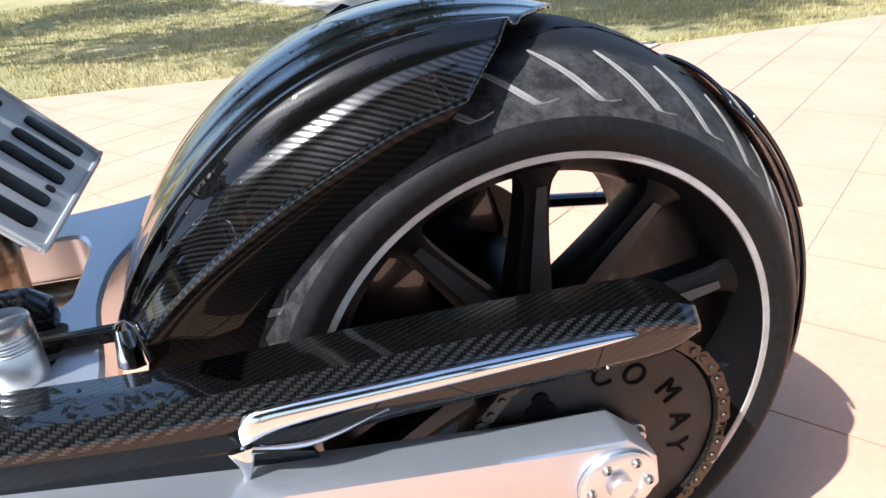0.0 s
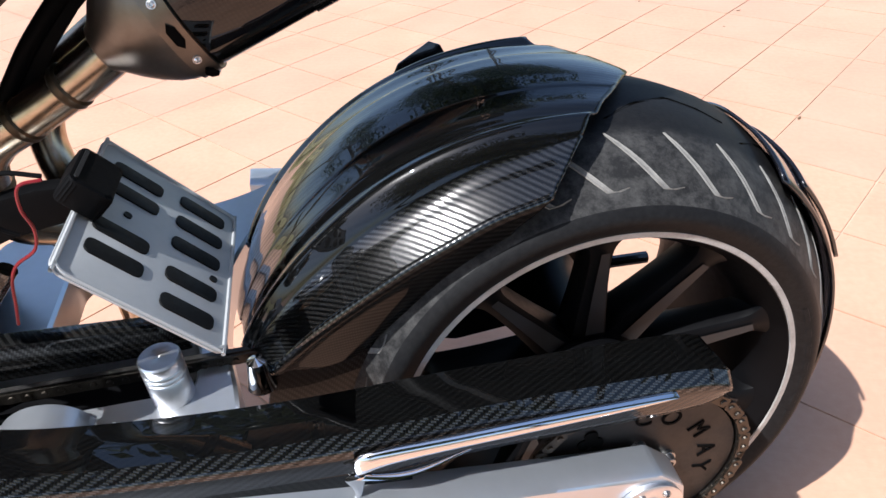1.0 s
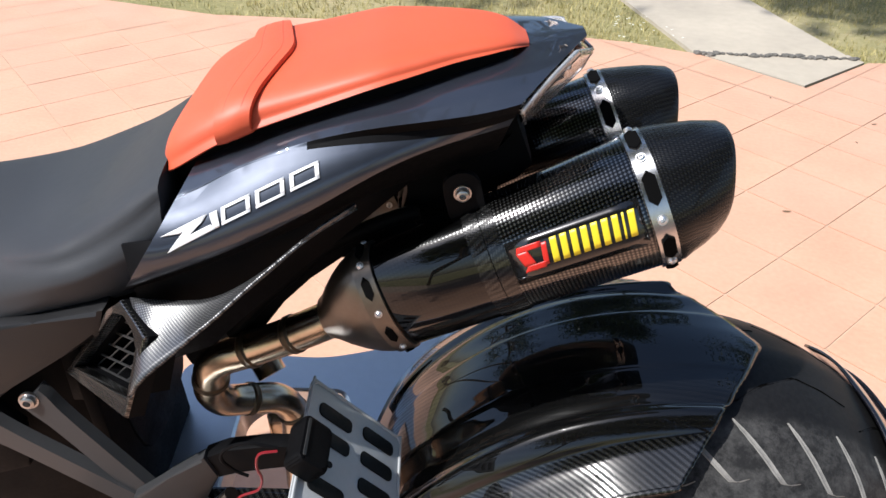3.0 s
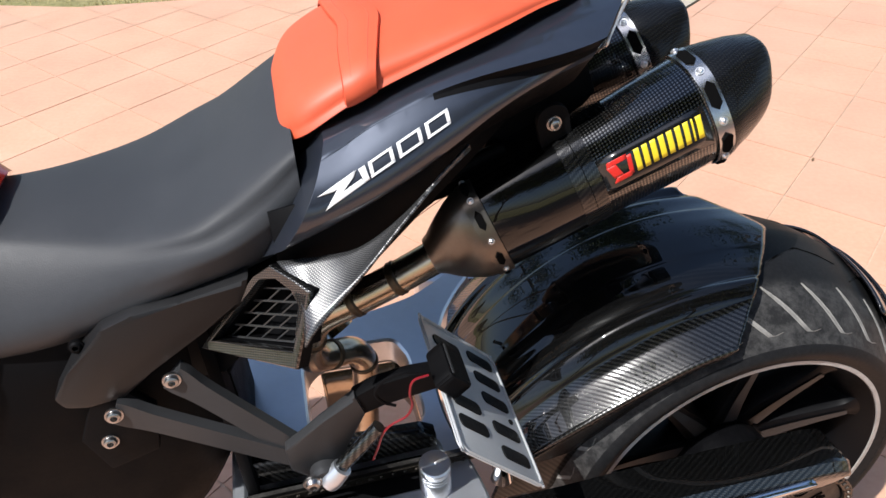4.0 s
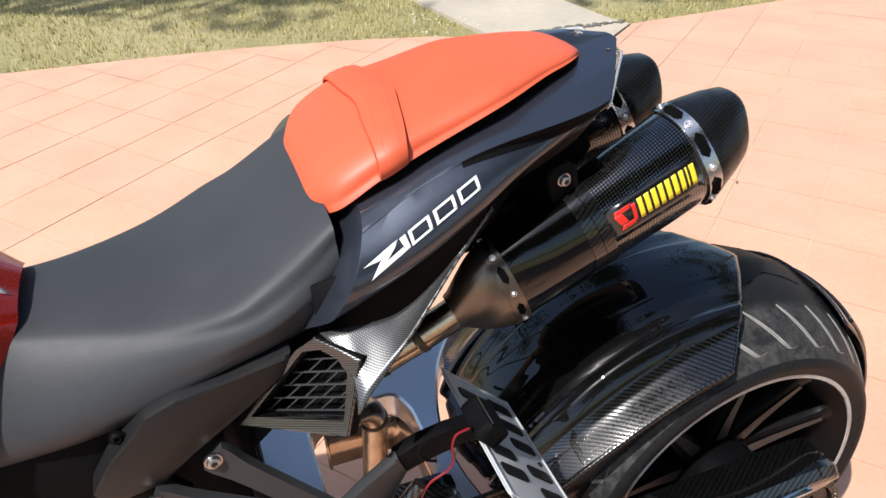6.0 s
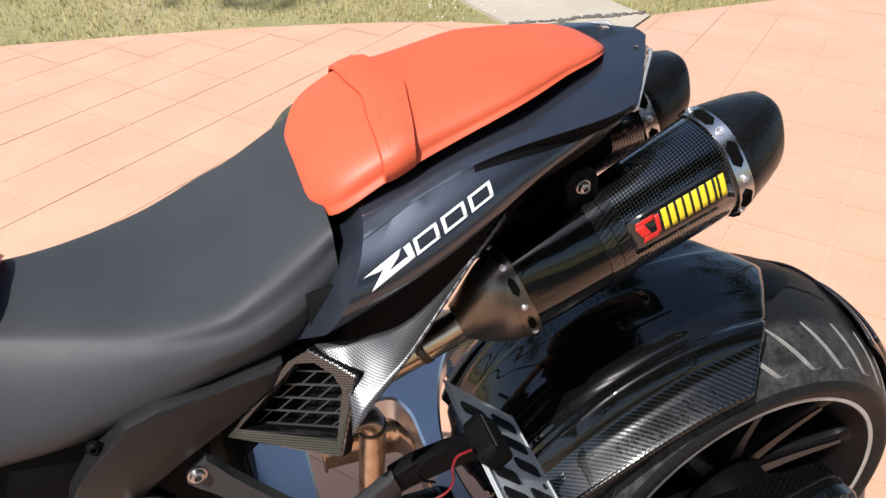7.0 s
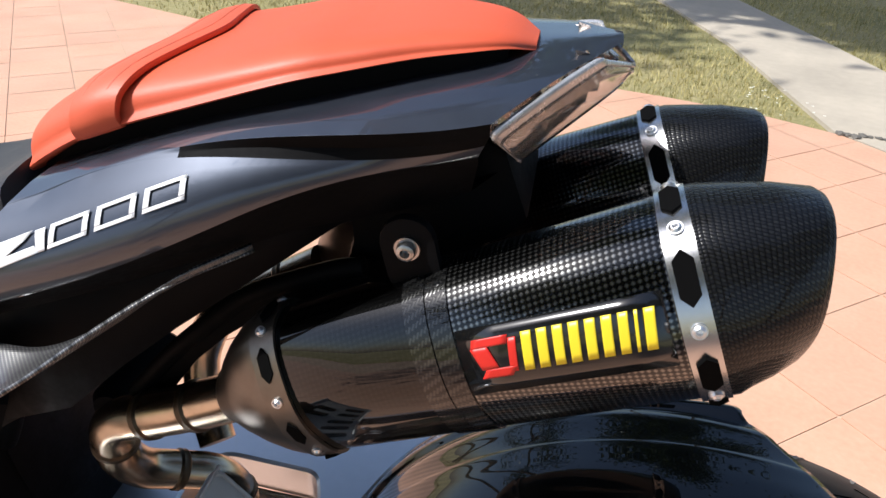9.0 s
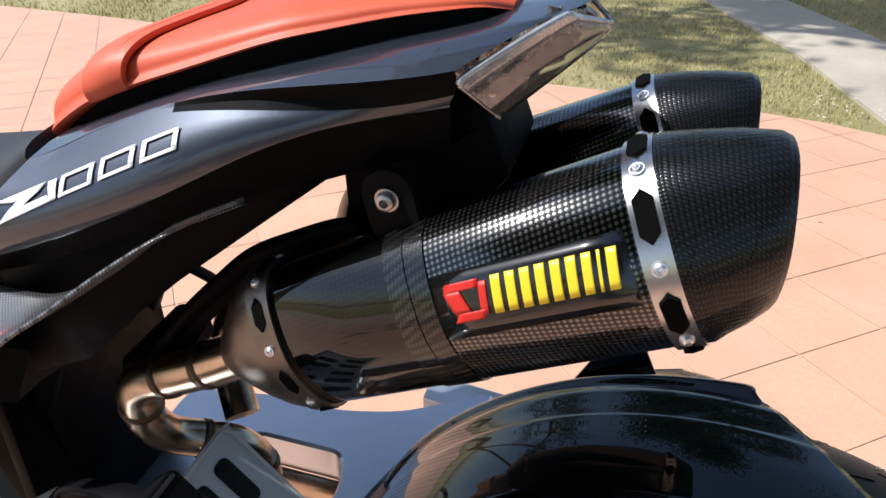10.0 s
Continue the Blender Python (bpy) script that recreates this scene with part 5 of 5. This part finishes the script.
# footrest bracket: two arms from the frame bolts to one knuckle
def build_bracket():
    k = Vector((-0.604, -0.182, 0.617))
    hub = part("footrest_bracket", lathe([(-0.205, 0.0), (-0.205, 0.014), (-0.2, 0.018), (-0.16, 0.018), (-0.16, 0.0)], (k.x, 0, k.z), "y", 24), bracket_grey, motorcycle, "grey footrest bracket with two arms")
    for p, w in ((Vector((-0.745, -0.124, 0.753)), 0.017), (Vector((-0.815, -0.124, 0.716)), 0.017)):
        d = (k - p)
        secs = []
        for u, ww in ((0.0, 0.017), (0.06, 0.017), (0.2, w * 0.8), (0.6, w * 0.75), (1.0, w * 0.7)):
            c = p + d * u
            up = Vector((-d.z, 0, d.x)).normalized()
            up = up if up.z > 0 else -up
            secs.append([tuple(c + up * ww + Vector((0, -0.006, 0))), tuple(c + up * ww + Vector((0, 0.008, 0))), tuple(c - up * ww + Vector((0, 0.008, 0))), tuple(c - up * ww + Vector((0, -0.006, 0)))])
        part("bracket_arm", loft(secs, 14, 16, smooth_cols=False), bracket_grey, hub)
        bolt("frame_bolt", tuple(p + Vector((0, -0.008, 0))), (0.1, -1, 0.15), 0.0098, hub, steel, 0.006)
    part("bracket_plate", slab([(-0.643, 0.666), (-0.598, 0.700), (-0.557, 0.733), (-0.548, 0.700), (-0.572, 0.655), (-0.590, 0.606), (-0.620, 0.600), (-0.642, 0.628)], -0.190, -0.176, "y", 0.004), bracket_grey, hub)
    part("mount_plate", slab([(-0.80, 0.742), (-0.775, 0.70), (-0.79, 0.63), (-0.85, 0.61), (-0.865, 0.67), (-0.835, 0.735)], -0.122, -0.108, "y", 0.004), black_plastic, hub, "black bolted mounting plate")
    bolt("frame_bolt", (-0.836, -0.122, 0.663), (0.1, -1, 0.15), 0.0095, hub, steel, 0.006)
    bolt("knuckle_bolt", (k.x - 0.016, -0.206, k.z + 0.002), (0, -1, 0), 0.011, hub, steel, 0.007)
    part("brake_rod", tube([(-0.588, -0.200, 0.626), (-0.563, -0.199, 0.653), (-0.536, -0.197, 0.683)], 0.0085, 20, 12), twill, hub, "carbon-wrapped lever rod")
    part("rod_clamp", tube([(-0.602, -0.203, 0.609), (-0.595, -0.203, 0.617), (-0.584, -0.202, 0.630)], [0.013, 0.0135, 0.012], 8, 16), arm_silver, hub, "silver rod clamp")


build_bracket()
bolt("side_screw", (-0.826, -0.112, 0.808), (0, -1, 0.2), 0.008, motorcycle, black_plastic, 0.004)

part("frame_plate", slab([(-0.11, 0.47), (0.10, 0.47), (0.10, 0.80), (-0.09, 0.80)], -0.718, -0.702, "x", 0.004), black_plastic, motorcycle, "black frame cross plate")
part("inner_panel", slab([(-0.72, 0.86), (-0.60, 0.86), (-0.50, 0.865), (-0.538, 0.823), (-0.60, 0.78), (-0.655, 0.74), (-0.70, 0.70), (-0.735, 0.70)], -0.086, -0.078, "y", 0.002), black_plastic, motorcycle, "black inner side panel")

# dark mass of frame and engine under seat and tank
part("main_frame", loft([mirrored([(x, VC, t), (x, VC - w, t - 0.02), (x, VC - w - 0.01, (t + l) / 2), (x, VC - w * 0.8, l)]) for x, t, l, w in ((-0.70, 0.84, 0.55, 0.09), (-0.80, 0.82, 0.40, 0.115), (-0.95, 0.80, 0.30, 0.13), (-1.15, 0.80, 0.28, 0.15), (-1.35, 0.82, 0.40, 0.12))], 30, 30), black_plastic, motorcycle, "black frame and engine block")
part("sub_frame", tube([(-0.42, -0.02, 0.95), (-0.55, -0.035, 0.86), (-0.66, -0.05, 0.76), (-0.72, -0.05, 0.66)], 0.016, 24, 12), black_plastic, motorcycle)
part("sub_frame", tube([(-0.42, 0.10, 0.95), (-0.55, 0.115, 0.86), (-0.66, 0.13, 0.76), (-0.72, 0.13, 0.66)], 0.016, 24, 12), black_plastic, motorcycle)
part("under_tail", loft([mirrored([(x, VC, t), (x, VC - w, t - 0.008), (x, VC - w * 0.9, l), (x, VC, l - 0.005)]) for x, t, l, w in ((-0.66, 0.86, 0.76, 0.09), (-0.55, 0.90, 0.83, 0.085), (-0.42, 0.95, 0.92, 0.07), (-0.30, 1.01, 0.985, 0.06))], 24, 24, smooth_cols=False), black_plastic, motorcycle)

part("under_tray", slab([(-0.250, 1.012), (-0.231, 0.962), (-0.245, 0.945), (-0.300, 0.915), (-0.36, 0.900), (-0.366, 0.906), (-0.349, 0.95), (-0.36, 0.985), (-0.34, 1.005), (-0.27, 1.02)], -0.018, 0.098, "y", 0.008), black_plastic, motorcycle, "black plastic tray under the tail")

part("tray_skirt", slab([(-0.369, 0.908), (-0.366, 0.845), (-0.350, 0.838), (-0.285, 0.842), (-0.268, 0.855), (-0.262, 0.930), (-0.350, 0.930)], 0.002, 0.080, "y", 0.006), black_plastic, motorcycle)
shield = part("pipe_shield", tube([(-0.560, -0.035, 0.752), (-0.540, -0.035, 0.776), (-0.513, -0.036, 0.808), (-0.474, -0.036, 0.846), (-0.436, -0.036, 0.879), (-0.398, -0.035, 0.898), (-0.366, -0.033, 0.911), (-0.345, -0.032, 0.916)], 0.008, 36, 12), black_plastic, motorcycle, "black curved exhaust heat shield")
part("shield_web", slab([(-0.556, 0.750), (-0.513, 0.806), (-0.474, 0.844), (-0.436, 0.877), (-0.398, 0.896), (-0.350, 0.912), (-0.345, 0.885), (-0.395, 0.868), (-0.428, 0.862), (-0.462, 0.834), (-0.495, 0.802), (-0.530, 0.752)], -0.036, -0.031, "y", 0.001), black_plastic, shield)
part("shock_absorber", lathe([(-0.02, 0.0), (-0.02, 0.020), (-0.012, 0.026), (0.075, 0.026), (0.082, 0.020), (0.082, 0.0)], (-0.606, 0, 0.700), "y", 28), black_plastic, motorcycle, "black shock absorber body")

# tail lamp
def build_tail_lamp():
    """Two slanted clear lenses that meet in a point at the rear, with a broad bright bezel along the top."""
    out = Vector((0.79, -0.45, -0.44)).normalized()
    top = curve_through([(-0.2570, -0.0690, 1.0435), (-0.2535, -0.0650, 1.0485), (-0.230, -0.037, 1.0610), (-0.2045, -0.0065, 1.0728), (-0.1985, 0.006, 1.0706), (-0.1788, VC, 1.0600)], 26)
    low = curve_through([(-0.2443, -0.0085, 1.0033), (-0.236, -0.003, 1.008), (-0.215, 0.010, 1.0235), (-0.193, 0.022, 1.0410), (-0.184, 0.030, 1.0480), (-0.1790, VC, 1.0530)], 26)

    def sheet(s0, s1, depth, n=8, bulge=0.0, rough=0.0, seed=1, t0=0, t1=26):
        r = random.Random(seed)
        rows = []
        for s in np.linspace(s0, s1, n):
            rows.append([Vector(a).lerp(Vector(b), float(s)) + out * (depth + bulge * math.sin(math.pi * float(s)) + r.uniform(-rough, rough)) for a, b in zip(top[t0:t1], low[t0:t1])])
        return rows

    def both(name, rows, material, parent, label="", solid=0.0, smooth=35.0):
        made = None
        for side in (1, -1):
            bm = skin([[(p.x, p.y if side > 0 else 2 * VC - p.y, p.z) for p in row] for row in rows])
            made = part(name, bm, material, parent or made, label, solid=solid, smooth=smooth) if parent else (made or part(name, bm, material, motorcycle, label, solid=solid, smooth=smooth))
            if not parent and side < 0:
                part("lens", bm, material, made, solid=solid, smooth=smooth).visible_shadow = False
        return made

    lamp = both("tail_lamp", sheet(0.0, 1.0, 0.002, 10, 0.003), lens_clear, None, "clear tail lamp with smoky chrome inside", solid=0.0012)
    lamp.visible_shadow = False
    both("reflector", sheet(0.16, 0.95, -0.012, 9, 0.0, 0.005, 3), smoke_chrome, lamp, smooth=10)
    both("lamp_floor", sheet(0.62, 1.0, -0.007, 5, 0.0, 0.003, 8, 2, 18), black_gloss, lamp, smooth=10)
    both("lamp_bezel", sheet(-0.06, 0.15, 0.004, 4, 0.002), lens_rim, lamp, solid=0.003)
    part("lens_edge", tube([Vector(top[0]).lerp(Vector(low[0]), q) + out * 0.003 for q in (0, 0.5, 1)], 0.0013, 10, 6), lens_rim, lamp)


lens_rim = plain("pale_lens_rim", (0.50, 0.49, 0.48), 0.25, metal=0.5, coat=0.6, var=0.25, scale=60)
smoke_chrome = plain("smoky_reflector", (0.74, 0.62, 0.55), 0.25, metal=0.7, var=0.8, scale=70)
build_tail_lamp()


# ---------------------------------------------------------------- garden
def yard(x, v, z=0.0):
    return YARD @ Vector((x, v, z))


garden_path = part("garden_path", flat([bike_xy(*p) for p in ((1.13, 3.12), (1.30, 2.90), (1.97, 2.98), (1.85, 4.16), (1.59, 5.34), (0.80, 8.5), (0.30, 10.2), (-1.1, 13.5), (-2.3, 13.2), (-1.5, 11.3), (0.35, 7.15), (0.89, 4.91))], -0.008, 0.04), concrete, None, smooth=0)
tagged(garden_path, "weathered concrete garden path with a broken edge", "path", kind="structure")
apron = part("path_apron", flat([bike_xy(*p) for p in ((1.13, 3.09), (1.51, 2.60), (1.98, 2.93), (1.95, 3.05), (1.16, 3.14))], 0.004, 0.03), concrete, None, smooth=0)
tagged(apron, "thin worn cement patch where path meets terrace", "path", kind="structure")
cross_path = part("cross_path", flat([bike_xy(*p) for p in ((0.80, 8.45), (3.3, 8.06), (9.0, 7.2), (9.4, 8.1), (3.6, 8.93), (0.3, 9.7))], -0.011, 0.04), concrete, None, smooth=0)
tagged(cross_path, "pale concrete side path across the lawn", "path", kind="structure")
road = part("road", flat([bike_xy(*p) for p in ((3.9, 9.7), (14, 8.2), (18, 13), (6, 26), (-14, 34), (-16, 28), (0.5, 18), (2.84, 12.5))], -0.012, 0.0), asphalt, None, smooth=0)
tagged(road, "grey asphalt road beyond the lawn", "road", kind="structure")


def crumbs():
    """Broken stones along the lip of the path."""
    r = random.Random(5)
    bm = bmesh.new()
    for k in range(46):
        u = k / 45
        p = yard(1.13 + u * 0.83 + r.uniform(-0.01, 0.01), 3.07 - u * 0.10 + r.uniform(-0.02, 0.02), 0.008)
        s = r.uniform(0.008, 0.024)
        t = bmesh.new()
        bmesh.ops.create_icosphere(t, subdivisions=1, radius=s)
        for v in t.verts:
            v.co = Vector((v.co.x * r.uniform(0.8, 1.6), v.co.y * r.uniform(0.7, 1.3), v.co.z * 0.6)) + p
        tmp = bpy.data.meshes.new("crumb")
        t.to_mesh(tmp)
        t.free()
        bm.from_mesh(tmp)
    ob = part("path_rubble", bm, rubble_grey, None, smooth=0)
    tagged(ob, "dark crumbled stones along the broken path edge", "rubble", kind="stuff")


rubble_grey = plain("rubble_grey", (0.12, 0.11, 0.095), 0.95, var=0.4, scale=40)
crumbs()


def grass():
    """Dry lawn blades, dense by the terrace and thinner towards the road."""
    r = np.random.RandomState(3)
    verts, faces = [], []
    paths = [[(1.10, 3.14), (1.30, 2.88), (2.0, 2.95), (1.87, 4.16), (1.61, 5.34), (0.80, 8.42), (9, 7.15), (9.4, 8.15), (3.6, 8.97), (0.3, 9.75), (-1.1, 13.5), (-2.3, 13.2), (-1.5, 11.3), (0.33, 7.15), (0.87, 4.91)]]
    n = 0
    while n < 62000:
        x = r.uniform(-7.5, 6.0)
        v = 2.6 + r.power(0.75) * 9.0
        if inside(x, v, TERRACE) or inside(x, v, paths[0]):
            continue
        d = math.hypot(x, v + 0.5)
        if r.rand() > min(1.0, 4.6 / d):
            continue
        clump = noise.noise((x * 1.3, v * 1.3, 0.0))
        if clump < -0.28 and r.rand() < 0.75:
            continue
        h = r.uniform(0.010, 0.028) * (1.25 if clump > 0.15 else 0.9) * (0.8 + d * 0.05)
        w = r.uniform(0.0016, 0.003) * (0.6 + d * 0.16)
        a = r.uniform(0, 6.28)
        lean = r.normal(0, 0.5, 2) * h
        p = yard(x, v, -0.03)
        i = len(verts)
        verts += [(p.x - w * math.cos(a), p.y - w * math.sin(a), p.z), (p.x + w * math.cos(a), p.y + w * math.sin(a), p.z), (p.x + lean[0], p.y + lean[1], p.z + h + 0.01)]
        faces.append((i, i + 1, i + 2))
        n += 1
    me = bpy.data.meshes.new("lawn_grass")
    me.from_pydata(verts, [], faces)
    me.materials.append(grass_blade)
    ob = new("lawn_grass", me)
    tagged(ob, "short dry yellow-green lawn grass", "grass", kind="stuff")


grass()


def tree(x, v, height, crown, spread, leaves, seed, lean=(0.0, 0.0), base=0.42, leaf=1.0):
    """A tapered trunk, forked limbs and a loose crown of small leaves."""
    r = random.Random(seed)
    thing = new("tree")
    thing.location = yard(x, v, -0.03)
    tagged(thing, "park tree with grey-brown trunk and loose green crown", "tree", "park trees")
    top = Vector((lean[0], lean[1], height * 0.72))
    part("trunk", tube([(0, 0, 0), (0.02, 0.01, 0.25), tuple(top * 0.35 + Vector((r.uniform(-.1, .1), r.uniform(-.1, .1), 0))), tuple(top * 0.7), tuple(top)], [0.12, 0.085, 0.075, 0.06, 0.035], 20, 12), bark, thing)
    tips = []
    for k in range(9):
        a = k * 2.4 + r.uniform(-0.4, 0.4)
        s = r.uniform(base, 0.95)
        p0 = top * s
        reach = crown * r.uniform(0.55, 1.0)
        p2 = p0 + Vector((math.cos(a) * reach, math.sin(a) * reach, height * r.uniform(0.08, 0.3)))
        p1 = p0.lerp(p2, 0.5) + Vector((0, 0, 0.25))
        part("limb", tube([tuple(p0), tuple(p1), tuple(p2)], [0.06, 0.035, 0.012], 10, 6), bark, thing)
        tips += [p1.lerp(p2, q) for q in (0.2, 0.5, 0.8, 1.0)] + [p2 + Vector((r.uniform(-.5, .5), r.uniform(-.5, .5), r.uniform(-.1, .5)))]
    verts, faces = [], []
    for k in range(leaves):
        c = r.choice(tips) + Vector((r.gauss(0, spread), r.gauss(0, spread), r.gauss(0, spread * 0.6)))
        a, t, l, w = r.uniform(0, 6.28), r.uniform(-0.9, 0.9), r.uniform(0.10, 0.2) * leaf, r.uniform(0.025, 0.05) * leaf
        d = Vector((math.cos(a) * math.cos(t), math.sin(a) * math.cos(t), math.sin(t)))
        n = d.cross(Vector((r.uniform(-1, 1), r.uniform(-1, 1), 1))).normalized()
        i = len(verts)
        verts += [tuple(c), tuple(c + d * l * 0.5 + n * w), tuple(c + d * l), tuple(c + d * l * 0.5 - n * w)]
        faces.append((i, i + 1, i + 2, i + 3))
    me = bpy.data.meshes.new("crown")
    me.from_pydata(verts, [], faces)
    me.materials.append(leaf_green)
    ob = new("crown", me)
    ob.parent = thing
    return thing


tree(-5.13, 8.16, 6.5, 2.2, 0.45, 5200, 1)
tree(-0.08, 12.13, 13.0, 3.4, 0.7, 15000, 2, base=0.3, leaf=1.6)
tree(2.67, 12.21, 12.0, 3.2, 0.7, 15000, 3, base=0.3, leaf=1.6)
tree(-8.2, 9.0, 11.5, 1.7, 0.4, 6000, 4, (8.0, -3.6), 0.80, 1.7)
tree(-8.6, 9.8, 11.5, 1.1, 0.35, 900, 11, (5.0, -5.7), 0.87, 1.5)
tree(-2.2, -6.6, 11.5, 3.0, 0.6, 16000, 9, base=0.25, leaf=1.4)
tree(1.6, -6.2, 11.0, 2.8, 0.6, 16000, 6, base=0.25, leaf=1.4)
tree(5.2, -5.4, 11.5, 3.0, 0.6, 16000, 7, base=0.25, leaf=1.4)
tree(8.4, -1.2, 11.0, 3.0, 0.6, 16000, 10, base=0.25, leaf=1.4)
tree(8.2, 5.0, 8.0, 2.6, 0.5, 6000, 8)


def scooter():
    """A small dark motorbike parked on the road's edge."""
    thing = new("parked_motorbike")
    thing.matrix_world = Matrix.Translation(yard(4.05, 10.35, 0.0)) @ Matrix.Rotation(PSI + radians(14), 4, "Z") @ Matrix.Scale(0.78, 4)
    tagged(thing, "small black motorbike parked at the edge of the road", "motorbike")
    for x in (-0.62, 0.62):
        w = part("wheel", lathe([(-0.03, 0.22), (-0.045, 0.25), (-0.03, 0.28), (0.0, 0.29), (0.03, 0.28), (0.045, 0.25), (0.03, 0.22)], (x, 0, 0.29), "y", 32), rubber, thing)
        part("rim", lathe([(-0.03, 0.17), (-0.03, 0.222), (0.03, 0.222), (0.03, 0.17)], (x, 0, 0.29), "y", 24), rim_paint, w)
        for k in range(5):
            part("spoke", tube([(x, 0, 0.29), (x + 0.1 * math.cos(k * 1.257), 0, 0.29 + 0.1 * math.sin(k * 1.257)), (x + 0.2 * math.cos(k * 1.257), 0, 0.29 + 0.2 * math.sin(k * 1.257))], 0.016, 6, 6), rim_paint, w)
    part("mudguard", lathe([(-0.06, 0.31), (0.06, 0.31)], (-0.62, 0, 0.29), "y", 20, start=30, stop=160), black_gloss, thing, solid=0.006)
    for s in (-0.07, 0.07):
        part("fork_leg", tube([(-0.62, s, 0.29), (-0.52, s, 0.6), (-0.40, s * 0.8, 0.95)], 0.022, 10, 8), dark_steel, thing)
    part("body", loft([[(x, w, z0), (x, w * 0.6, z1), (x, -w * 0.6, z1), (x, -w, z0), (x, -w * 0.5, z2), (x, w * 0.5, z2)] for x, w, z0, z1, z2 in ((-0.42, 0.10, 0.75, 0.95, 0.55), (-0.2, 0.14, 0.65, 0.86, 0.3), (0.2, 0.15, 0.62, 0.80, 0.28), (0.6, 0.10, 0.72, 0.82, 0.6), (0.85, 0.04, 0.82, 0.86, 0.78))], 24, 24), black_gloss, thing)
    part("seat", loft([[(x, w, z), (x, w * 0.7, z + 0.06), (x, -w * 0.7, z + 0.06), (x, -w, z)] for x, w, z in ((-0.15, 0.08, 0.80), (0.2, 0.13, 0.79), (0.65, 0.11, 0.83))], 16, 16), seat_black, thing)
    part("handlebar", tube([(-0.36, -0.34, 1.02), (-0.40, -0.15, 0.98), (-0.40, 0.15, 0.98), (-0.36, 0.34, 1.02)], 0.014, 16, 8), dark_steel, thing)


scooter()


def fallen_leaf(x, v, turn, size):
    """A dry curled leaf on the tiles."""
    rows = []
    for s in np.linspace(-1, 1, 7):
        w = 0.32 * (1 - s * s) + 0.01
        rows.append([(s * size, q * w * size, 0.0015 + 0.10 * size * q * q + 0.12 * size * s * s) for q in (-1, -0.5, 0, 0.5, 1)])
    leaf = part("fallen_leaf", skin(rows), dry_leaf, None)
    leaf.matrix_world = Matrix.Translation(yard(x, v)) @ Matrix.Rotation(turn, 4, "Z")
    tagged(leaf, "small dry brown leaf lying on the tiles", "leaf", "leaves on the terrace")


dry_leaf = plain("dry_leaf", (0.16, 0.10, 0.05), 0.8, var=0.3)
for x, v, turn, size in ((1.62, 2.15, 0.4, 0.018), (1.20, 1.07, 1.1, 0.02), (0.55, 2.06, 0.2, 0.012), (0.92, 1.42, 0.3, 0.022), (1.45, 1.97, 2.0, 0.012), (1.28, 2.45, 1.4, 0.014)):
    fallen_leaf(x, v, turn, size * 0.7)


def flowers():
    """Tiny white flowers in the grass by the path."""
    r = random.Random(8)
    verts, faces = [], []
    for k in range(26):
        x, v = r.uniform(0.75, 1.12), r.uniform(3.2, 3.75)
        p = yard(x, v, 0.012)
        for q in range(5):
            t = q * 1.2566
            i = len(verts)
            verts += [tuple(p), (p.x + 0.006 * math.cos(t - 0.45), p.y + 0.006 * math.sin(t - 0.45), p.z + 0.002), (p.x + 0.008 * math.cos(t), p.y + 0.008 * math.sin(t), p.z + 0.003), (p.x + 0.006 * math.cos(t + 0.45), p.y + 0.006 * math.sin(t + 0.45), p.z + 0.002)]
            faces.append((i, i + 1, i + 2, i + 3))
    me = bpy.data.meshes.new("lawn_flowers")
    me.from_pydata(verts, [], faces)
    me.materials.append(petal_white)
    tagged(new("lawn_flowers", me), "tiny white flowers scattered in the lawn", "flowers", kind="stuff")


flowers()
lay_tiles()
